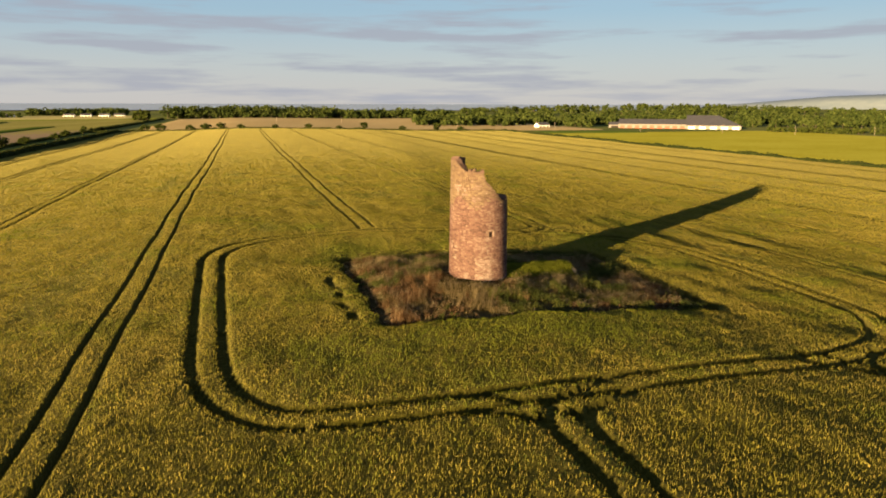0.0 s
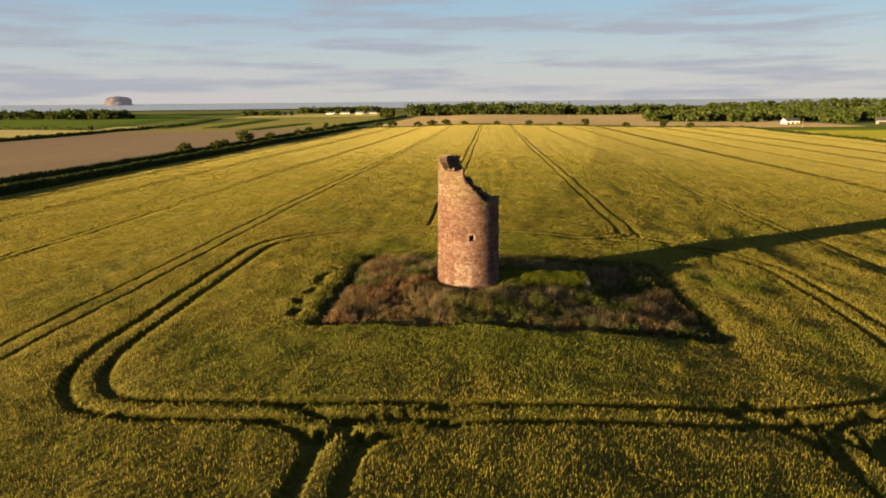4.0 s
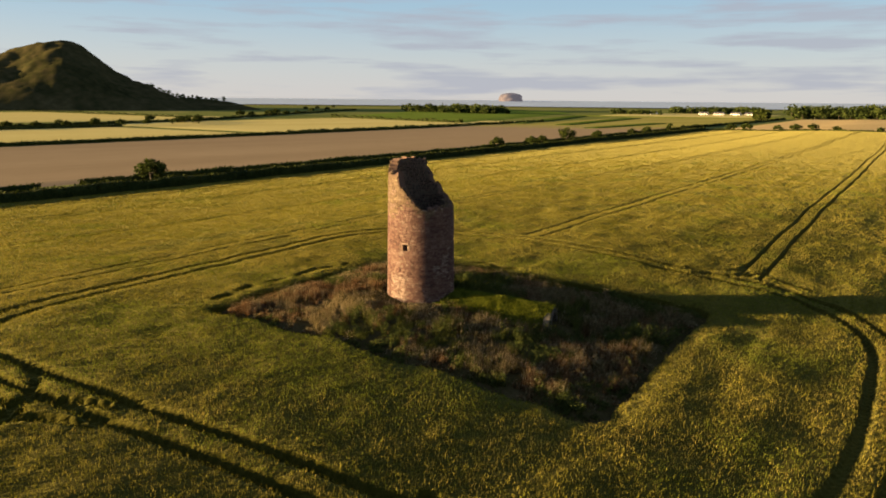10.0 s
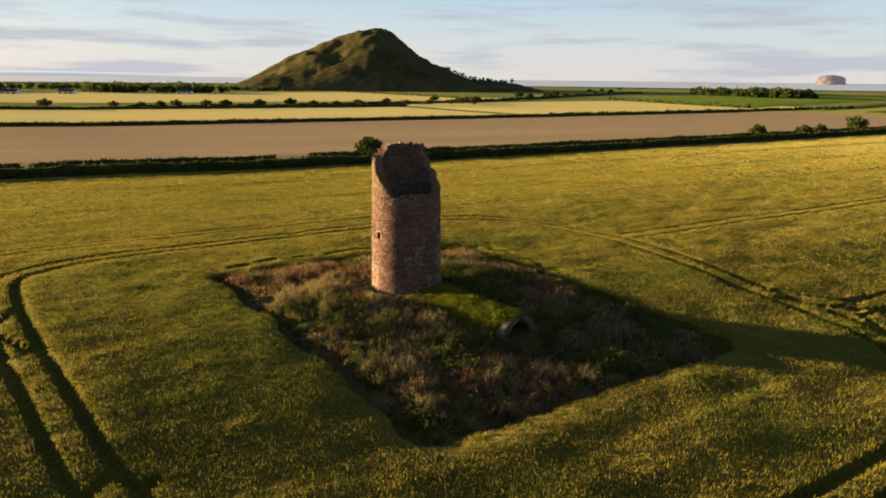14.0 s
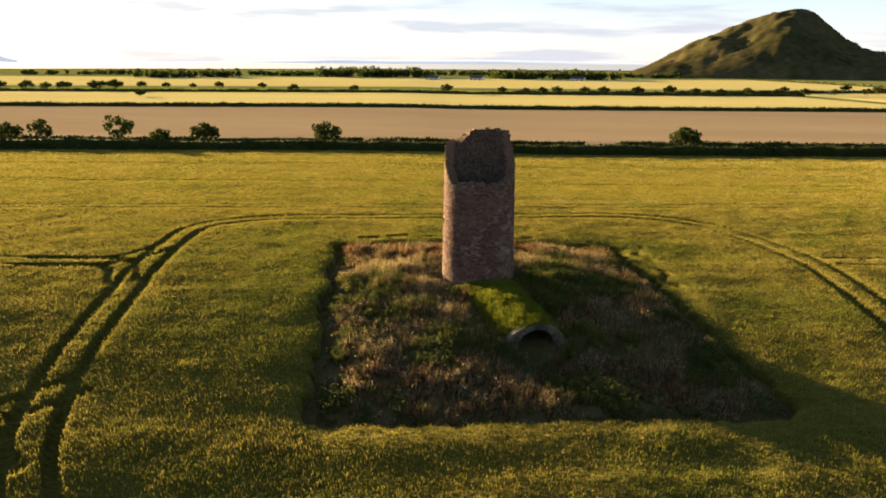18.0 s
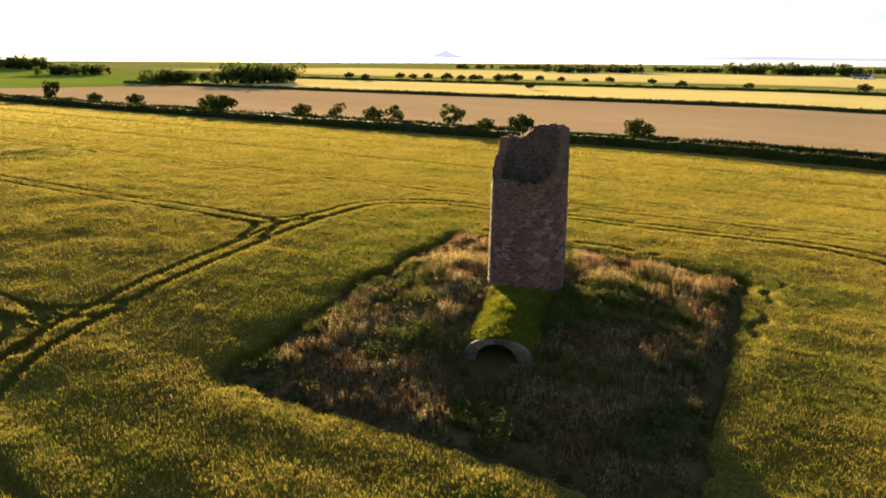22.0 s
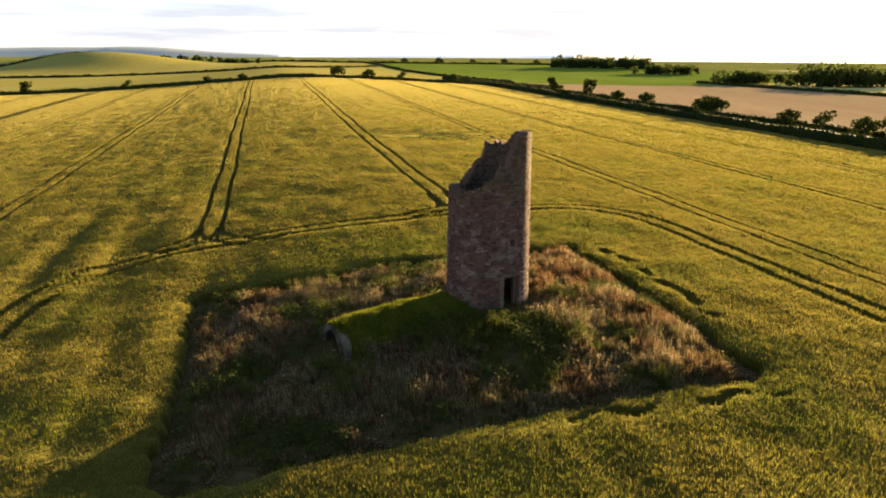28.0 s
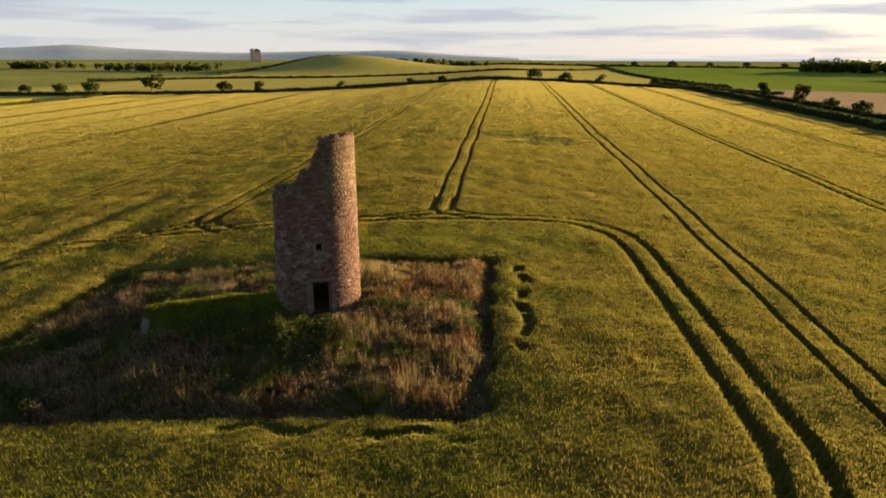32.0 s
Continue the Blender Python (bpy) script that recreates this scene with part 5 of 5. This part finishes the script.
        rr_ = rad + 0.16
        ob.matrix_basis = (Matrix.Translation((VAULT_END - 0.16, rr_ * math.cos(a), spring + rr_ * 0.88 * math.sin(a))) @ Matrix.Rotation(a - math.pi / 2, 4, "X")
                           @ Matrix.Diagonal((0.34, 0.27, 0.28, 1)))
    for s in (-1, 1):
        for k in range(4):
            for c in range(2):
                ob = new("stone", vous[(k + c) % 3])
                ob.parent = end_wall
                ob.matrix_basis = Matrix.Translation((VAULT_END - 0.2, s * (1.5 + 0.45 * c), spring - 0.1 - 0.24 * k + 0.1 * c)) @ Matrix.Diagonal((0.3, 0.46, 0.22, 1))
    return t


build_vault()

# the uncropped island: rough ground, dry grass, nettles ----------------------------------


def island_points(n, r, margin=-0.5):
    u = ISLAND[0] - 0.8 + r.random(n) * (ISLAND[1] - ISLAND[0] + 2)
    v = ISLAND[2] + margin + r.random(n) * (ISLAND[3] - ISLAND[2] - 2 * margin)
    ok = island_edge(u, v) < -0.55
    x, y = xy(u, v)
    ok &= np.hypot(x, y) > 2.7
    lx, ly = x * math.cos(VAULT_AZ) + y * math.sin(VAULT_AZ), -x * math.sin(VAULT_AZ) + y * math.cos(VAULT_AZ)
    ok &= ~((lx > 0) & (lx < VAULT_END + 0.2) & (np.abs(ly) < 1.7))
    ok &= ~((lx > VAULT_END) & (lx < VAULT_END + 1.6) & (np.abs(ly) < 1.2))
    return x[ok], y[ok]


def tufts(cx, cy, size, radius, per, width, r, arch=1.6):
    """Tussocks of pointed blades that lean outward from each centre; returns points, faces and blade tips."""
    k = np.repeat(np.arange(len(cx)), per)
    out = r.normal(size=(len(k), 2)) * radius[k][:, None] * 0.55
    x, y = cx[k] + out[:, 0], cy[k] + out[:, 1]
    tall = size[k] * (0.45 + 0.65 * r.random(len(k))) * np.clip(1.15 - 0.5 * np.hypot(out[:, 0], out[:, 1]) / radius[k], 0.4, 1)
    base = np.column_stack([x, y, ground(x, y) - 0.05])
    P, q = blades(base, tall, width * (0.6 + 0.8 * r.random(len(k))), 0.14, r, (0.1, 0.05))
    P = P.reshape(-1, 3, 3)
    P[:, 2, :2] += out * arch * tall[:, None]
    return P.reshape(-1, 3), q, P[:, 2, :]


def build_island():
    us, vs = np.linspace(ISLAND[0] - 0.9, ISLAND[1] + 1.3, 115), np.linspace(ISLAND[2] - 0.3, ISLAND[3] + 0.3, 125)
    U, V = np.meshgrid(us, vs, indexing="ij")
    X, Y = xy(U, V)
    rim = np.clip(1 + island_edge(U, V) / 1.1, 0, 1)
    Z = ground(X, Y) + 0.06 + 0.22 * (vnoise(X, Y, 1.2, 31) - 0.5) + 0.10 * (vnoise(X, Y, 0.45, 32) - 0.5) - 0.3 * rim
    P = np.stack([X, Y, Z], -1).reshape(-1, 3)
    idx = np.arange(P.shape[0]).reshape(U.shape)
    q = np.stack([idx[:-1, :-1], idx[1:, :-1], idx[1:, 1:], idx[:-1, 1:]], -1).reshape(-1, 4)
    tagged(new("island_soil", quads("island_soil", P, q, M["rough_grass"], True)), "rough brown soil and matted grass round the tower", "ground", kind="structure")
    r = np.random.default_rng(44)
    cx, cy = island_points(9000, r)
    u, v = uv(cx, cy)
    # patches of each plant: russet docks and grass, pale straw, green weeds by the door
    edge = np.clip(-(island_edge(u, v) + 0.5) / 0.8, 0.25, 1)
    near_tower = 0.35 + 0.65 * np.clip((np.hypot(cx, cy) - 2.8) / 1.8, 0, 1)
    size = (0.3 + 0.75 * vnoise(cx, cy, 1.7, 35) + 0.25 * r.random(len(cx))) * near_tower * edge
    bare = vnoise(cx, cy, 1.3, 36) + 0.25 * r.random(len(cx)) < 0.34
    door = np.exp(-((cx + 2.6) ** 2 + (cy - 6.0) ** 2) / 30) * 0.34 + np.exp(-((cx - 1.5) ** 2 + (cy + 0.5) ** 2) / 20) * 0.16
    east = np.clip((v - 6) / 6, 0, 1) * 0.12
    green = vnoise(cx, cy, 2.6, 33) * 0.65 + vnoise(cx, cy, 0.9, 34) * 0.35 + door + east + 0.18 * (r.random(len(cx)) - 0.5) > 0.63
    tone = vnoise(cx, cy, 2.2, 38) * 0.6 + vnoise(cx, cy, 0.7, 39) * 0.4 + 0.3 * (r.random(len(cx)) - 0.5)
    radius = 0.12 + 0.16 * r.random(len(cx))
    heads = []
    for pick, name, mat, label, per, width in (
            (~green & ~bare & (tone < 0.47), "russet_grass", "russet", "tall russet docks and dead grass round the tower", 30, 0.045),
            (~green & ~bare & (tone >= 0.47), "dry_grass", "weed", "tall dry straw-coloured grass round the tower", 34, 0.036),
            (green & ~bare & (tone > 0.5), "coarse_grass", "olive", "coarse green grass tussocks round the tower", 30, 0.045)):
        P, q, tips = tufts(cx[pick], cy[pick], size[pick], radius[pick], per, width, r)
        tagged(new(name, quads(name, P, q, M[mat])), label, "grass", kind="stuff")
        if mat != "olive":
            heads.append(tips)
    tips = np.vstack(heads)
    tips = tips[r.random(len(tips)) < 0.03 + 0.42 * np.clip(2.6 * vnoise(tips[:, 0], tips[:, 1], 1.8, 37) - 1.0, 0, 1)]
    C, hq = leaf_cards(tips - np.array([0, 0, 0.05]), 0.03, 0.9, r)
    tagged(new("seed_heads", quads("seed_heads", C, hq, M["seed_head"])), "pale feathery seed heads on the dry grass", "grass", kind="stuff")
    # nettles and docks: upright stems carried up in tiers of broad leaves
    pick = green & ~bare & (tone <= 0.56)
    k = np.repeat(np.flatnonzero(pick), 34)
    out = r.normal(size=(len(k), 2)) * radius[k][:, None] * 0.7
    lift = r.random(len(k)) ** 0.8
    x, y = cx[k] + out[:, 0], cy[k] + out[:, 1]
    b = np.column_stack([x, y, ground(x, y) + lift * 0.95 * size[k] * (0.7 + 0.5 * r.random(len(k)))])
    C, q = leaf_cards(b, 0.042, 0.35, r)
    tagged(new("nettles", quads("nettles", C, q, M["green_weed"])), "dark green nettles and docks among the grass", "weeds", kind="stuff")


build_island()


def ears(base, height, width, r):
    """One nodding ear at each base point: a thin foot, a broad top with one high corner."""
    n = len(base)
    a, b = r.random(n) * 2 * math.pi, r.random(n) * 2 * math.pi
    side = np.column_stack([np.cos(a), np.sin(a), np.zeros(n)]) * (width / 2)[:, None]
    top = base + np.column_stack([np.cos(b) * 0.14 * height + 0.08 * height, np.sin(b) * 0.14 * height + 0.03 * height, height])
    low = top - np.array([[0, 0, 1.0]]) * (height * (0.08 + 0.2 * r.random(n)))[:, None]
    P = np.stack([base, top + side, low - side], 1).reshape(-1, 3)
    return P, np.arange(3 * n).reshape(n, 3)


def build_crop_stalks():
    """Standing ears and leaves over the crop: fine close to the island, coarser with distance."""
    r = np.random.default_rng(71)
    edges = np.linspace(8.0, 640.0, 1500)
    spread = 1 + (edges / 45.0) ** 2.5
    weight = edges / spread
    cdf = np.cumsum(weight)
    cdf /= cdf[-1]
    for chunk in range(3):
        n = 620000
        rad = np.interp(r.random(n), cdf, edges)
        a = r.random(n) * 2 * math.pi
        x, y = rad * np.cos(a), rad * np.sin(a)
        u, v = uv(x, y)
        ok = (u > FIELD[0] + 0.5) & (u < FIELD[1] - 0.5) & (v > FIELD[2] + 0.5) & (v < FIELD[3] - 0.5)
        ok &= island_edge(u, v) > 0.1
        x, y, u, v, rad = x[ok], y[ok], u[ok], v[ok], rad[ok]
        flat = lodged(u, v, x, y)
        thin = np.clip(9 * (vnoise(u / 2.5, v, 4.5, 12) - 0.8), 0, 1)
        ok = (rut_depth(u, v, np.clip(0.0006 * rad, 0, 0.16)) < 0.1) & (r.random(len(u)) > 0.25 * thin)
        x, y, u, v, rad = x[ok], y[ok], u[ok], v[ok], rad[ok]
        n = len(x)
        wide = np.minimum(0.021 * (1 + (rad / 45.0) ** 2.5) ** 0.85, 0.36)
        z = ground(x, y) + crop_height(u, v, x, y) - 0.36
        tall = 0.38 + 0.03 * r.random(n) + 0.03 * (vnoise(x, y, 0.9, 8) - 0.5) + 0.05 * (vnoise(x, y, 0.26, 9) - 0.5)
        size = wide * (0.7 + 0.6 * r.random(n))
        inside = (np.abs(u) < 26) & (v > -18) & (v < 30)
        wet = flat[ok] + 0.5 * thin[ok] > 0.25 + 0.5 * r.random(n)
        greener = vnoise(x, y, 7.0, 14) * 0.6 + vnoise(x, y, 2.0, 15) * 0.25 + 0.16 * inside + 0.3 * r.random(n) > 0.79
        for pick, name, mat, label in ((~greener & ~wet, "barley_ears", "barley", "standing green-gold barley ears over the field"), (greener & ~wet, "unripe_ears", "green_ear", "greener unripe barley ears among the crop"), (wet, "stunted_ears", "wet_ear", "dark green stunted barley in thin wet patches")):
            P, q = ears(np.column_stack([x, y, z])[pick], tall[pick], size[pick], r)
            tagged(new(name, quads(name, P, q, M[mat])), label, "crop", kind="stuff")


build_crop_stalks()
